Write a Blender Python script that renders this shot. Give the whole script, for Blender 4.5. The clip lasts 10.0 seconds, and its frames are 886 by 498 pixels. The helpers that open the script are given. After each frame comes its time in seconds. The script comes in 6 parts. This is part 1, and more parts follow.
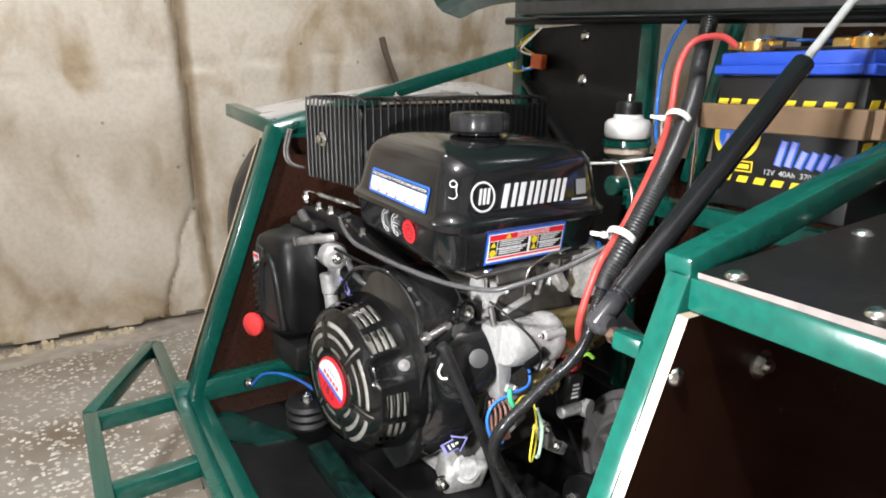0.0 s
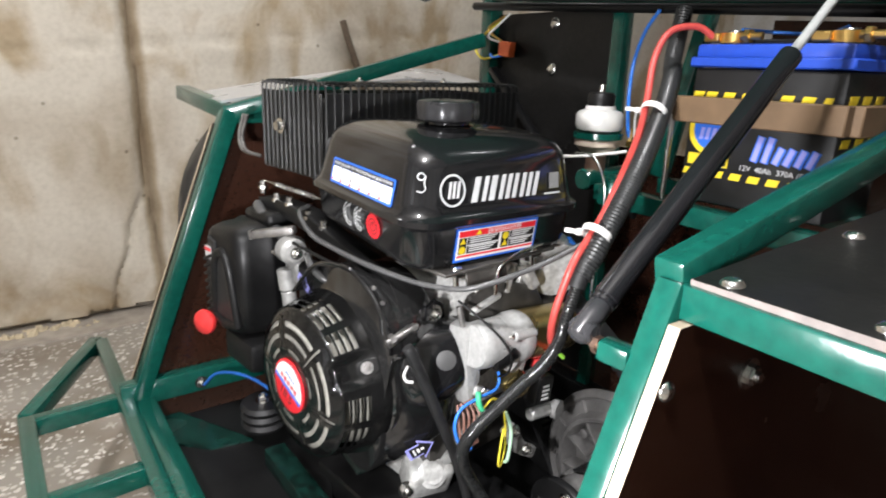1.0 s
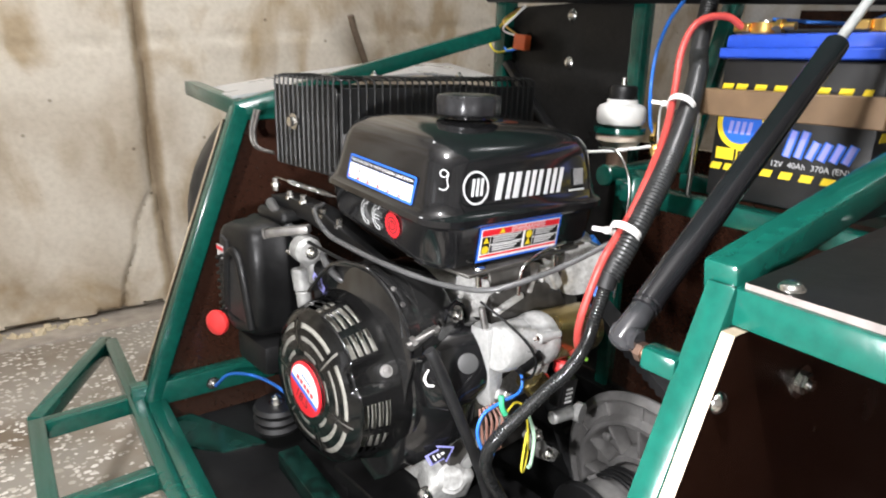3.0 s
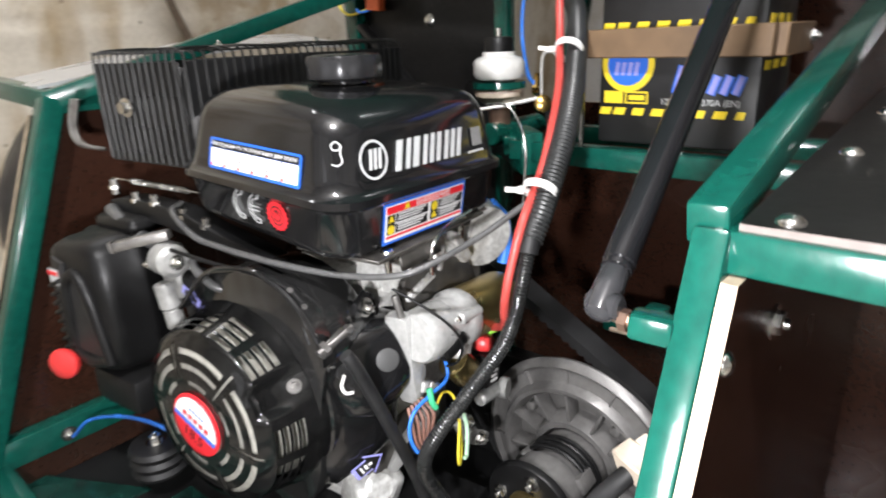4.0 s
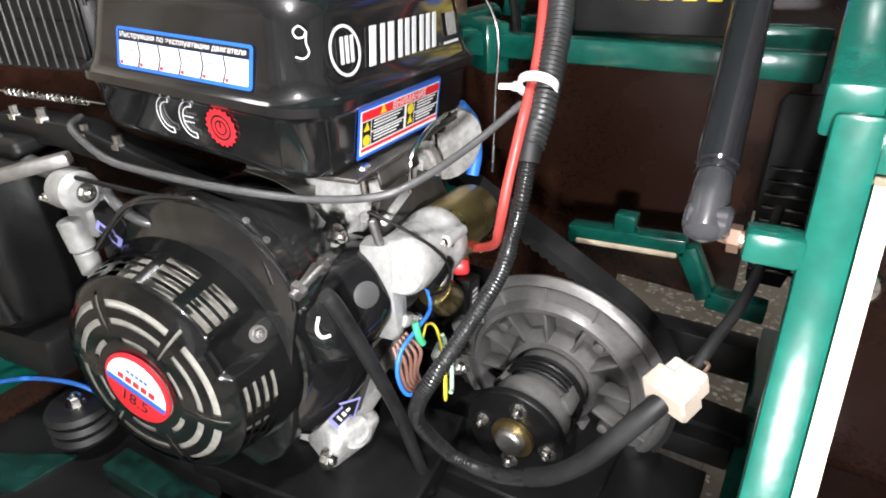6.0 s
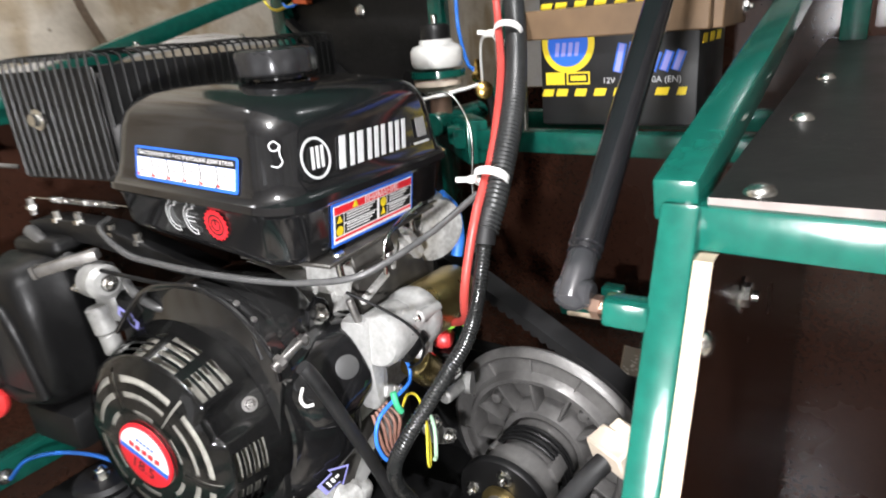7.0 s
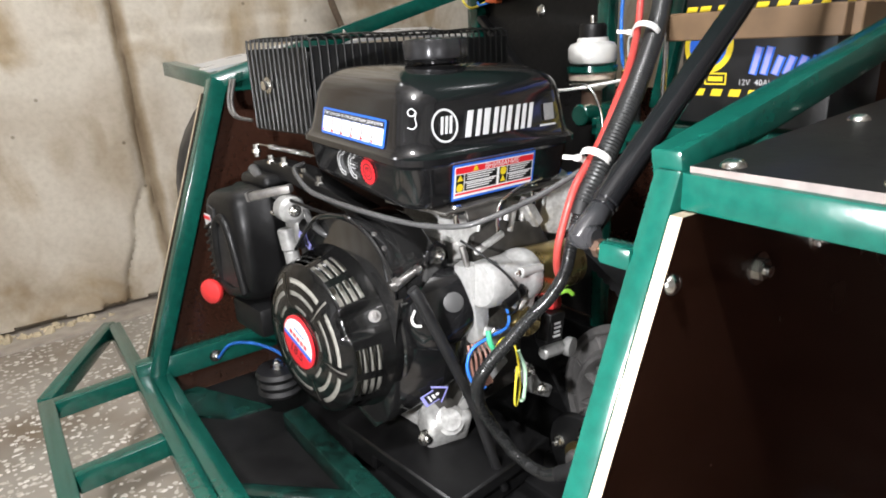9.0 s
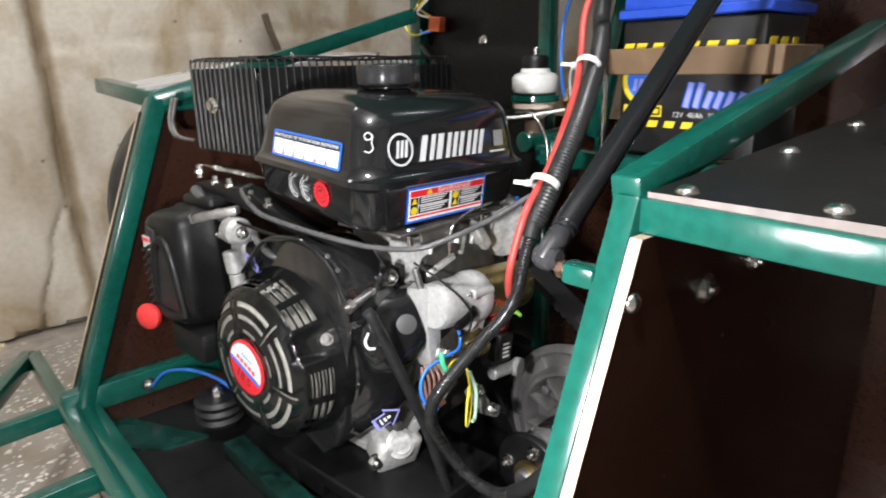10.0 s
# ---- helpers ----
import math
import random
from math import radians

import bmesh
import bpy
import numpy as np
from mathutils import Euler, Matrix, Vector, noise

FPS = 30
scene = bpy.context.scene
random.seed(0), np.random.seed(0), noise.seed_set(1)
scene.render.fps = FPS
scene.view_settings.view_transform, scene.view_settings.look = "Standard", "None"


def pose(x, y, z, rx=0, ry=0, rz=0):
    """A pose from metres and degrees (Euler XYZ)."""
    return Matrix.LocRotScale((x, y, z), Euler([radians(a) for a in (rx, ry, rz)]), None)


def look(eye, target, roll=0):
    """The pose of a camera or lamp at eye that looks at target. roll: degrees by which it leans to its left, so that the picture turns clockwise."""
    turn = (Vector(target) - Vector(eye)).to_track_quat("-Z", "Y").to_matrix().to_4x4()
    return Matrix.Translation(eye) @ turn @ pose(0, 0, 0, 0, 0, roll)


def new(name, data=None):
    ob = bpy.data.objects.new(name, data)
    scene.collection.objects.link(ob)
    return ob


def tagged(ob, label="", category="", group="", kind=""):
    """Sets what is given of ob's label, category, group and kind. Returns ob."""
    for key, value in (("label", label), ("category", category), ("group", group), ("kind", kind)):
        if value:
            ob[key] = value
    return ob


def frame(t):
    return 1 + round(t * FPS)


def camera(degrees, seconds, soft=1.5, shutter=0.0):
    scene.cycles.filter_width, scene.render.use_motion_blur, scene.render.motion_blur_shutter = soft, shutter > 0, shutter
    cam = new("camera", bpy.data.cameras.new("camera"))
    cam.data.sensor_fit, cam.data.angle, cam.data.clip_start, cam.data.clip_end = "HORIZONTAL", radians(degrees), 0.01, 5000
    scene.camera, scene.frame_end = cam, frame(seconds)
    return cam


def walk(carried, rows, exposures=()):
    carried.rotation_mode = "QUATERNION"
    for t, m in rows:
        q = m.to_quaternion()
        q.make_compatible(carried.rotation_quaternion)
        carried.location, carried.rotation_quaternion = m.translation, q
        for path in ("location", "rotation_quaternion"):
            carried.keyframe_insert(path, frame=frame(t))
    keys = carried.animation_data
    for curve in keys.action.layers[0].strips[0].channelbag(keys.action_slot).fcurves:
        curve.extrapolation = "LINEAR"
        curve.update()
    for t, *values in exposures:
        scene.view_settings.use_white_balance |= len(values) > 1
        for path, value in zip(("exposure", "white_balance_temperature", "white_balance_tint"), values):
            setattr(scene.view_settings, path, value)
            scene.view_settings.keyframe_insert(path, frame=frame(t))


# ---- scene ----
cam = camera(70.7, 10.0, soft=1.8, shutter=0.5)
PATH = [
    (0, (0.026, 0.015, 0.961), (1.046, 1.652, 0.43), 0.5),
    (0.5, (0.033, 0.034, 0.954), (1.065, 1.655, 0.4), 1.9),
    (1, (0.044, 0.058, 0.958), (1.165, 1.616, 0.394), 1.9),
    (1.5, (0.052, 0.066, 0.978), (1.258, 1.578, 0.469), 0.3),
    (2, (0.053, 0.085, 0.984), (1.265, 1.598, 0.491), 0.7),
    (2.5, (0.04, 0.077, 0.965), (1.161, 1.654, 0.457), 1.5),
    (2.7, (0.037, 0.077, 0.955), (1.118, 1.673, 0.423), 1.9),
    (3.8, (0.067, 0.173, 0.953), (1.393, 1.499, 0.256), -1.5),
    (4, (0.06, 0.188, 0.93), (1.486, 1.433, 0.284), -2.4),
    (4.5, (0.074, 0.257, 0.917), (1.6, 1.28, 0.127), -3.6),
    (5, (0.083, 0.305, 0.907), (1.605, 1.232, 0.0), -2.4),
    (5.2, (0.085, 0.307, 0.906), (1.616, 1.202, -0.019), -2.3),
    (6.3, (0.086, 0.302, 0.9), (1.595, 1.265, 0.007), -2.1),
    (6.5, (0.082, 0.282, 0.91), (1.611, 1.258, 0.068), -2.8),
    (7, (0.074, 0.209, 0.924), (1.598, 1.315, 0.249), -5.2),
    (7.5, (0.048, 0.109, 0.928), (1.327, 1.488, 0.25), -5.6),
    (8, (0.053, 0.065, 0.923), (1.234, 1.549, 0.287), -4.5),
    (8.5, (0.051, 0.052, 0.913), (1.125, 1.613, 0.272), -3.6),
    (9, (0.052, 0.05, 0.912), (1.134, 1.609, 0.28), -3.1),
    (9.5, (0.039, 0.058, 0.911), (1.19, 1.577, 0.304), -1.4),
    (10, (0.025, 0.06, 0.914), (1.296, 1.496, 0.347), -1.1),
]
walk(cam, [(t, look(eye, target, roll)) for t, eye, target, roll in PATH],
     exposures=[(0, -0.14), (0.5, -0.20), (1, -0.20), (2, -0.04), (2.5, -0.02), (4, -0.14), (5, 0.02), (6.5, 0.02), (7, -0.12), (7.5, -0.20), (8.5, -0.14), (9.5, -0.22), (10, -0.28)])

# ---------------------------------------------------------------- light
world = bpy.data.worlds.new("world")
scene.world = world
world.use_nodes = True
world.node_tree.nodes["Background"].inputs[0].default_value = (0.9, 0.95, 1.0, 1)
world.node_tree.nodes["Background"].inputs[1].default_value = 0.003


def area_lamp(name, eye, target, sx, sy, watts, colour):
    lamp = bpy.data.lights.new(name, "AREA")
    lamp.shape, lamp.size, lamp.size_y, lamp.energy, lamp.color = "RECTANGLE", sx, sy, watts, colour
    ob = new(name, lamp)
    ob.matrix_world = look(eye, target)
    return ob


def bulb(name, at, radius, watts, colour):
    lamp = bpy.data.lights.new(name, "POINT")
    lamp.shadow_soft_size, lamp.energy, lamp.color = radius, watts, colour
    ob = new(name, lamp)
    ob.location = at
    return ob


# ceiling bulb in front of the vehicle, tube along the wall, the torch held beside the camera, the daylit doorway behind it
LIGHT = (0.955, 0.945, 0.97)
bulb("ceiling_bulb", (-0.36, 0.09, 2.20), 0.045, 178, LIGHT)
area_lamp("ceiling_tube_lamp", (0.75, 1.95, 2.52), (0.75, 1.95, 0), 1.2, 0.2, 15, LIGHT)
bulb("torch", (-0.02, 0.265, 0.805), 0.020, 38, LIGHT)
area_lamp("doorway_light", (-2.98, 0.25, 1.05), (0.0, 0.25, 1.05), 0.66, 1.95, 5.5, LIGHT)

# ---------------------------------------------------------------- materials
MATS = {}


def material(name, base, rough=0.5, metal=0.0, vary=0.15, scale=40.0, bump=0.0, coarse=4.0, second=None, coat=0.0, spec=0.5, dust=0.0):
    """Painted, moulded or cast surface: base colour with fine and coarse variation, uneven gloss and a fine relief."""
    if name in MATS:
        return MATS[name]
    m = bpy.data.materials.new(name)
    MATS[name] = m
    m.use_nodes = True
    nt = m.node_tree
    p = nt.nodes["Principled BSDF"]
    link = nt.links.new
    co = nt.nodes.new("ShaderNodeTexCoord").outputs["Object"]
    fine, big = nt.nodes.new("ShaderNodeTexNoise"), nt.nodes.new("ShaderNodeTexNoise")
    for n, s, d in ((fine, scale, 6), (big, coarse, 4)):
        n.inputs["Scale"].default_value, n.inputs["Detail"].default_value = s, d
        link(co, n.inputs["Vector"])
    total = nt.nodes.new("ShaderNodeMath")
    total.operation = "ADD"
    link(fine.outputs["Fac"], total.inputs[0])
    link(big.outputs["Fac"], total.inputs[1])
    ramp = nt.nodes.new("ShaderNodeValToRGB")
    dark = tuple(c * (1 - vary) for c in base) if second is None else second
    light = tuple(min(1.0, c * (1 + vary)) for c in base)
    half = nt.nodes.new("ShaderNodeMath")
    half.operation = "MULTIPLY"
    half.inputs[1].default_value = 0.5
    link(total.outputs[0], half.inputs[0])
    ramp.color_ramp.elements[0].position, ramp.color_ramp.elements[1].position = 0.36, 0.62
    ramp.color_ramp.elements[0].color, ramp.color_ramp.elements[1].color = (*dark, 1), (*light, 1)
    link(half.outputs[0], ramp.inputs["Fac"])
    colour = ramp.outputs["Color"]
    if dust:
        # settled dust: fine specks, thicker in patches
        speck, patch = nt.nodes.new("ShaderNodeTexNoise"), nt.nodes.new("ShaderNodeTexNoise")
        for n, sc, d in ((speck, 420.0, 1.0), (patch, 14.0, 5.0)):
            n.inputs["Scale"].default_value, n.inputs["Detail"].default_value = sc, d
            link(co, n.inputs["Vector"])
        lift = nt.nodes.new("ShaderNodeMapRange")
        lift.inputs["From Min"].default_value, lift.inputs["From Max"].default_value = 0.35, 0.70
        lift.inputs["To Min"].default_value, lift.inputs["To Max"].default_value = 0.0, 0.16
        link(patch.outputs["Fac"], lift.inputs["Value"])
        both = nt.nodes.new("ShaderNodeMath")
        link(speck.outputs["Fac"], both.inputs[0])
        link(lift.outputs["Result"], both.inputs[1])
        mask = nt.nodes.new("ShaderNodeMapRange")
        mask.inputs["From Min"].default_value, mask.inputs["From Max"].default_value = 0.78, 0.92
        mask.inputs["To Max"].default_value = dust
        link(both.outputs[0], mask.inputs["Value"])
        over = nt.nodes.new("ShaderNodeMixRGB")
        link(mask.outputs["Result"], over.inputs["Fac"])
        link(colour, over.inputs["Color1"])
        over.inputs["Color2"].default_value = (0.34, 0.32, 0.28, 1)
        colour = over.outputs["Color"]
    link(colour, p.inputs["Base Color"])
    gloss = nt.nodes.new("ShaderNodeMapRange")
    gloss.inputs["From Min"].default_value, gloss.inputs["From Max"].default_value = 0.3, 0.7
    gloss.inputs["To Min"].default_value, gloss.inputs["To Max"].default_value = max(0.02, rough * 0.75), min(1.0, rough * 1.3)
    link(big.outputs["Fac"], gloss.inputs["Value"])
    link(gloss.outputs["Result"], p.inputs["Roughness"])
    p.inputs["Metallic"].default_value = metal
    p.inputs["Specular IOR Level"].default_value = spec
    p.inputs["Coat Weight"].default_value = coat
    p.inputs["Coat Roughness"].default_value = 0.08
    if bump:
        b = nt.nodes.new("ShaderNodeBump")
        b.inputs["Strength"].default_value, b.inputs["Distance"].default_value = bump, 0.002
        link(fine.outputs["Fac"], b.inputs["Height"])
        link(b.outputs["Normal"], p.inputs["Normal"])
    return m


GREEN = material("green_enamel", (0.0032, 0.060, 0.044), 0.20, vary=0.22, scale=90, bump=0.12, coarse=7, coat=0.3)
# frame green with the shade under the engine put into its colour
SHADEGREEN = material("shaded_green_enamel", (0.0035, 0.022, 0.017), 0.22, vary=0.5, scale=60, coarse=9, bump=0.1, second=(0.003, 0.006, 0.005))
FILM = material("brown_film_ply", (0.029, 0.0115, 0.0070), 0.24, vary=0.2, scale=160, bump=0.05, coarse=5, dust=0.02)
FILMTOP = material("grey_film_ply", (0.0105, 0.0102, 0.0098), 0.34, vary=0.3, scale=120, bump=0.1, coarse=9, second=(0.0075, 0.0072, 0.007), spec=0.2, dust=0.15)
DUSTYEDGE = material("dusty_sheet_edge", (0.15, 0.125, 0.115), 0.7, vary=0.25, scale=60, coarse=20)
PLYEDGE = material("ply_edge", (0.44, 0.36, 0.26), 0.7, vary=0.25, scale=60, coarse=20)
BLACKGLOSS = material("black_gloss_enamel", (0.008, 0.008, 0.0085), 0.13, vary=0.2, scale=60, coat=0.5, coarse=8)
BLACKSHROUD = material("black_shroud_enamel", (0.011, 0.011, 0.011), 0.17, vary=0.3, scale=50, coat=0.9, coarse=10, bump=0.05, dust=0.12)
BLACKPLASTIC = material("black_plastic", (0.0050, 0.0050, 0.0052), 0.42, spec=0.3, vary=0.2, scale=200, bump=0.12, coarse=12, dust=0.03)
RUBBER = material("black_rubber", (0.010, 0.010, 0.0105), 0.55, vary=0.3, scale=120, bump=0.1, coarse=15)
HOSE = material("ribbed_conduit", (0.015, 0.0155, 0.0155), 0.2, vary=0.3, scale=90, coarse=10)
GREYHOSE = material("grey_conduit", (0.022, 0.023, 0.023), 0.35, vary=0.3, scale=90, coarse=10)
CAPMAT = material("satin_black_metal", (0.045, 0.045, 0.047), 0.28, metal=0.6, vary=0.2, scale=120, coarse=10)
STARTALU = material("starter_casting", (0.46, 0.46, 0.45), 0.34, metal=0.3, vary=0.10, scale=160, bump=0.10, coarse=14, second=(0.36, 0.36, 0.35))
ALU = material("cast_aluminium", (0.62, 0.62, 0.60), 0.36, metal=0.35, vary=0.2, scale=150, bump=0.25, coarse=18, second=(0.40, 0.39, 0.37))
STEEL = material("zinc_steel", (0.72, 0.71, 0.68), 0.22, metal=1.0, vary=0.15, scale=150, coarse=30)
DULLSTEEL = material("dull_steel", (0.30, 0.29, 0.28), 0.38, metal=0.9, vary=0.3, scale=90, coarse=22, bump=0.1)
GOLD = material("yellow_passivate", (0.34, 0.26, 0.11), 0.28, metal=0.95, vary=0.35, scale=30, coarse=14)
BRASS = material("brass", (0.70, 0.46, 0.15), 0.25, metal=1.0, vary=0.2, scale=60)
LEAD = material("brown_lead", (0.17, 0.085, 0.065), 0.4, vary=0.3, scale=60)
COPPER = material("copper_wire", (0.50, 0.33, 0.25), 0.35, metal=0.9, vary=0.25, scale=60)
GUARD = material("heat_guard_paint", (0.0045, 0.0045, 0.0044), 0.42, metal=0.1, vary=0.3, scale=70, coarse=12)
MUFFLER = material("muffler_steel", (0.035, 0.034, 0.033), 0.45, metal=0.6, vary=0.35, scale=40, coarse=9)
SHEAVE = material("cast_sheave", (0.165, 0.160, 0.155), 0.42, metal=0.45, vary=0.14, scale=130, bump=0.2, coarse=16)
RED = material("red_plastic", (0.62, 0.035, 0.035), 0.35, vary=0.15, scale=50)
REDCABLE = material("red_cable", (0.47, 0.062, 0.052), 0.35, vary=0.15, scale=40)
BLUEWIRE = material("blue_wire", (0.03, 0.17, 0.62), 0.35, vary=0.15)
YELLOWWIRE = material("yellow_wire", (0.75, 0.62, 0.05), 0.4, vary=0.15)
GREENWIRE = material("green_wire", (0.05, 0.42, 0.20), 0.4, vary=0.15)
WHITEPLASTIC = material("white_nylon", (0.78, 0.77, 0.74), 0.38, vary=0.06, scale=60)
CREAM = material("cream_connector", (0.56, 0.48, 0.39), 0.42, vary=0.08, scale=60)
CLEARTANK = material("milky_plastic", (0.56, 0.555, 0.53), 0.3, vary=0.08, scale=40)
SEAL = material("grey_seal", (0.055, 0.055, 0.053), 0.45, vary=0.3, scale=40, coarse=9, bump=0.1)
BATTERY = material("battery_case", (0.0055, 0.0055, 0.0057), 0.5, vary=0.2, scale=200, bump=0.1, coarse=15)
BLUELID = material("battery_lid", (0.012, 0.055, 0.38), 0.4, vary=0.12, scale=120, bump=0.05)
WOOD = material("pine_batten", (0.135, 0.083, 0.043), 0.65, vary=0.25, scale=25, coarse=6, bump=0.15)
ORANGE = material("orange_plastic", (0.80, 0.16, 0.05), 0.4, vary=0.1)
RUSTYROD = material("rusty_rod", (0.16, 0.12, 0.085), 0.7, vary=0.3, scale=50, bump=0.2)
BLACKPAINT = material("black_brushed_paint", (0.006, 0.006, 0.0062), 0.40, spec=0.3, vary=0.35, scale=60, coarse=8, bump=0.1, dust=0.04)
# casting metal with shade put into its colour; also dulls the tank bracket
SHADECAST = material("shaded_casting", (0.07, 0.066, 0.06), 0.42, metal=0.4, vary=0.4, scale=60, coarse=16, bump=0.2)
CARB = material("grey_casting", (0.30, 0.30, 0.29), 0.4, metal=0.3, vary=0.25, scale=100, coarse=20, bump=0.15)
GREYCABLE = material("grey_cable", (0.065, 0.065, 0.065), 0.3, vary=0.2, scale=90)
RODSTEEL = material("brushed_rod", (0.60, 0.60, 0.59), 0.32, metal=0.4, vary=0.1, scale=90)
STRUTEND = material("grey_strut_end", (0.026, 0.026, 0.028), 0.2, vary=0.2, scale=90, coarse=12)
SATIN = material("satin_strut_tube", (0.008, 0.008, 0.009), 0.09, vary=0.15, scale=90, coarse=10)
P_WHITE = material("label_white", (0.78, 0.78, 0.77), 0.35, vary=0.04)
P_SILVER = material("label_silver", (0.50, 0.51, 0.51), 0.4, vary=0.06)
P_BLUE = material("label_blue", (0.02, 0.12, 0.55), 0.35, vary=0.06)
P_RED = material("label_red", (0.66, 0.02, 0.03), 0.35, vary=0.06)
P_YELLOW = material("label_yellow", (0.66, 0.50, 0.02), 0.4, vary=0.06)
P_BLACK = material("label_black", (0.008, 0.008, 0.008), 0.35, vary=0.05)
GREYPRINT = material("label_grey", (0.22, 0.22, 0.22), 0.4, vary=0.5, scale=900)
P_LILAC = material("label_lilac", (0.26, 0.26, 0.60), 0.4, vary=0.06)

# ---------------------------------------------------------------- mesh tools
UP = Vector((0, 0, 1))


def vec(p):
    return Vector(p)


def box(bm, c, s, rot=None, bevel=0.0, seg=1):
    """A box of centre c and size s, turned by the matrix rot."""
    m = Matrix.Translation(c) @ (rot.to_4x4() if rot else Matrix.Identity(4)) @ Matrix.Diagonal((*s, 1))
    got = bmesh.ops.create_cube(bm, size=1, matrix=m)
    if bevel:
        edges = {e for v in got["verts"] for e in v.link_edges}
        bmesh.ops.bevel(bm, geom=list(edges), offset=bevel, segments=seg, affect="EDGES", profile=0.5)
    return bm


def frame_of(d, hint=UP):
    d = vec(d).normalized()
    if abs(d.dot(vec(hint))) > 0.98:
        hint = Vector((1, 0, 0))
    x = d.cross(vec(hint)).normalized()
    return x, x.cross(d).normalized(), d


def bar(bm, a, b, w, h, hint=UP, bevel=0.003, seg=2):
    """A square tube from a to b, w wide and h high."""
    x, y, d = frame_of(vec(b) - vec(a), hint)
    rot = Matrix((x, y, d)).transposed()
    return box(bm, (vec(a) + vec(b)) / 2, (w, h, (vec(b) - vec(a)).length), rot, bevel, seg)


def lathe(bm, profile, origin=(0, 0, 0), axis=(0, 0, 1), seg=32, close=True):
    """Turns (radius, height) pairs about axis."""
    x, y, d = frame_of(axis)
    rings = []
    for r, h in profile:
        if r < 1e-6:
            rings.append([bm.verts.new(vec(origin) + d * h)])
        else:
            rings.append([bm.verts.new(vec(origin) + d * h + (x * math.cos(2 * math.pi * k / seg) + y * math.sin(2 * math.pi * k / seg)) * r) for k in range(seg)])
    for a, b in zip(rings, rings[1:]):
        for k in range(seg):
            q = [a[k % len(a)], a[(k + 1) % len(a)], b[(k + 1) % len(b)], b[k % len(b)]]
            q = [v for i, v in enumerate(q) if v not in q[:i]]
            if len(q) > 2:
                bm.faces.new(q)
    if close:
        for ring in (rings[0], rings[-1]):
            if len(ring) > 2:
                bm.faces.new(ring)
    return bm


def cyl(bm, a, b, r, r2=None, seg=20, rim=0.0):
    d = vec(b) - vec(a)
    n, r2 = d.length, r if r2 is None else r2
    prof = [(r, 0), (r2, n)] if not rim else [(r - rim, 0), (r, rim), (r2, n - rim), (r2 - rim, n)]
    return lathe(bm, prof, a, d, seg)


def hexhead(bm, p, axis, r=0.007, h=0.005, washer=True):
    if washer:
        lathe(bm, [(r * 1.5, 0), (r * 1.5, 0.0012)], p, axis, 18)
    d = vec(axis).normalized()
    lathe(bm, [(r, 0.001), (r, h), (r * 0.85, h + 0.0012)], p, axis, 6)
    lathe(bm, [(r * 0.5, h + 0.001), (r * 0.5, h + 0.0045), (r * 0.3, h + 0.0055)], vec(p), d, 10)
    return bm


def smooth_path(pts, n=8):
    """Catmull-Rom through the points."""
    p = [vec(q) for q in pts]
    p = [p[0] * 2 - p[1]] + p + [p[-1] * 2 - p[-2]]
    out = []
    for i in range(1, len(p) - 2):
        for k in range(n):
            t = k / n
            out.append(0.5 * (2 * p[i] + (p[i + 1] - p[i - 1]) * t + (2 * p[i - 1] - 5 * p[i] + 4 * p[i + 1] - p[i + 2]) * t * t + (3 * p[i] - p[i - 1] - 3 * p[i + 1] + p[i + 2]) * t ** 3))
    return out + [p[-2]]


def sweep(bm, pts, r, seg=10, n=8, radius=None):
    """A round cable through the points; radius(s) may vary it along its length s."""
    path = smooth_path(pts, n) if n > 1 else [vec(q) for q in pts]
    rings, x, s = [], None, 0.0
    for i, q in enumerate(path):
        d = (path[min(i + 1, len(path) - 1)] - path[max(i - 1, 0)]).normalized()
        x = frame_of(d)[0] if x is None else (x - d * x.dot(d)).normalized()
        y = d.cross(x)
        s += (q - path[i - 1]).length if i else 0
        rr = radius(s) if radius else r
        rings.append([bm.verts.new(q + (x * math.cos(2 * math.pi * k / seg) + y * math.sin(2 * math.pi * k / seg)) * rr) for k in range(seg)])
    for a, b in zip(rings, rings[1:]):
        for k in range(seg):
            bm.faces.new((a[k], a[(k + 1) % seg], b[(k + 1) % seg], b[k]))
    bm.faces.new(rings[0])
    bm.faces.new(rings[-1])
    return bm


def dense(pts, step):
    """The smooth path through pts, resampled at even steps."""
    path = smooth_path(pts, 24)
    out, left = [path[0]], step
    for a, b in zip(path, path[1:]):
        n = (b - a).length
        while left <= n:
            out.append(a.lerp(b, left / n))
            left += step
        left -= n
    return out


def ribbed(bm, pts, r, pitch=0.0042, seg=14):
    """Corrugated conduit."""
    path = dense(pts, pitch / 4)
    k = [0]

    def rad(s):
        k[0] += 1
        return r * (1.0, 1.0, 0.86, 0.86)[k[0] % 4]
    return sweep(bm, path, r, seg, 1, rad)


def loft(bm, rings, cap=True):
    vs = [[bm.verts.new(p) for p in ring] for ring in rings]
    n = len(vs[0])
    for a, b in zip(vs, vs[1:]):
        for k in range(n):
            bm.faces.new((a[k], a[(k + 1) % n], b[(k + 1) % n], b[k]))
    if cap:
        bm.faces.new(vs[0])
        bm.faces.new(vs[-1])
    return bm


def rounded_rect(x0, y0, x1, y1, r, z, n=6):
    out = []
    for cx, cy, a in ((x1 - r, y1 - r, 0), (x0 + r, y1 - r, 90), (x0 + r, y0 + r, 180), (x1 - r, y0 + r, 270)):
        for k in range(n + 1):
            t = radians(a + 90 * k / n)
            out.append(Vector((cx + r * math.cos(t), cy + r * math.sin(t), z)))
    return out


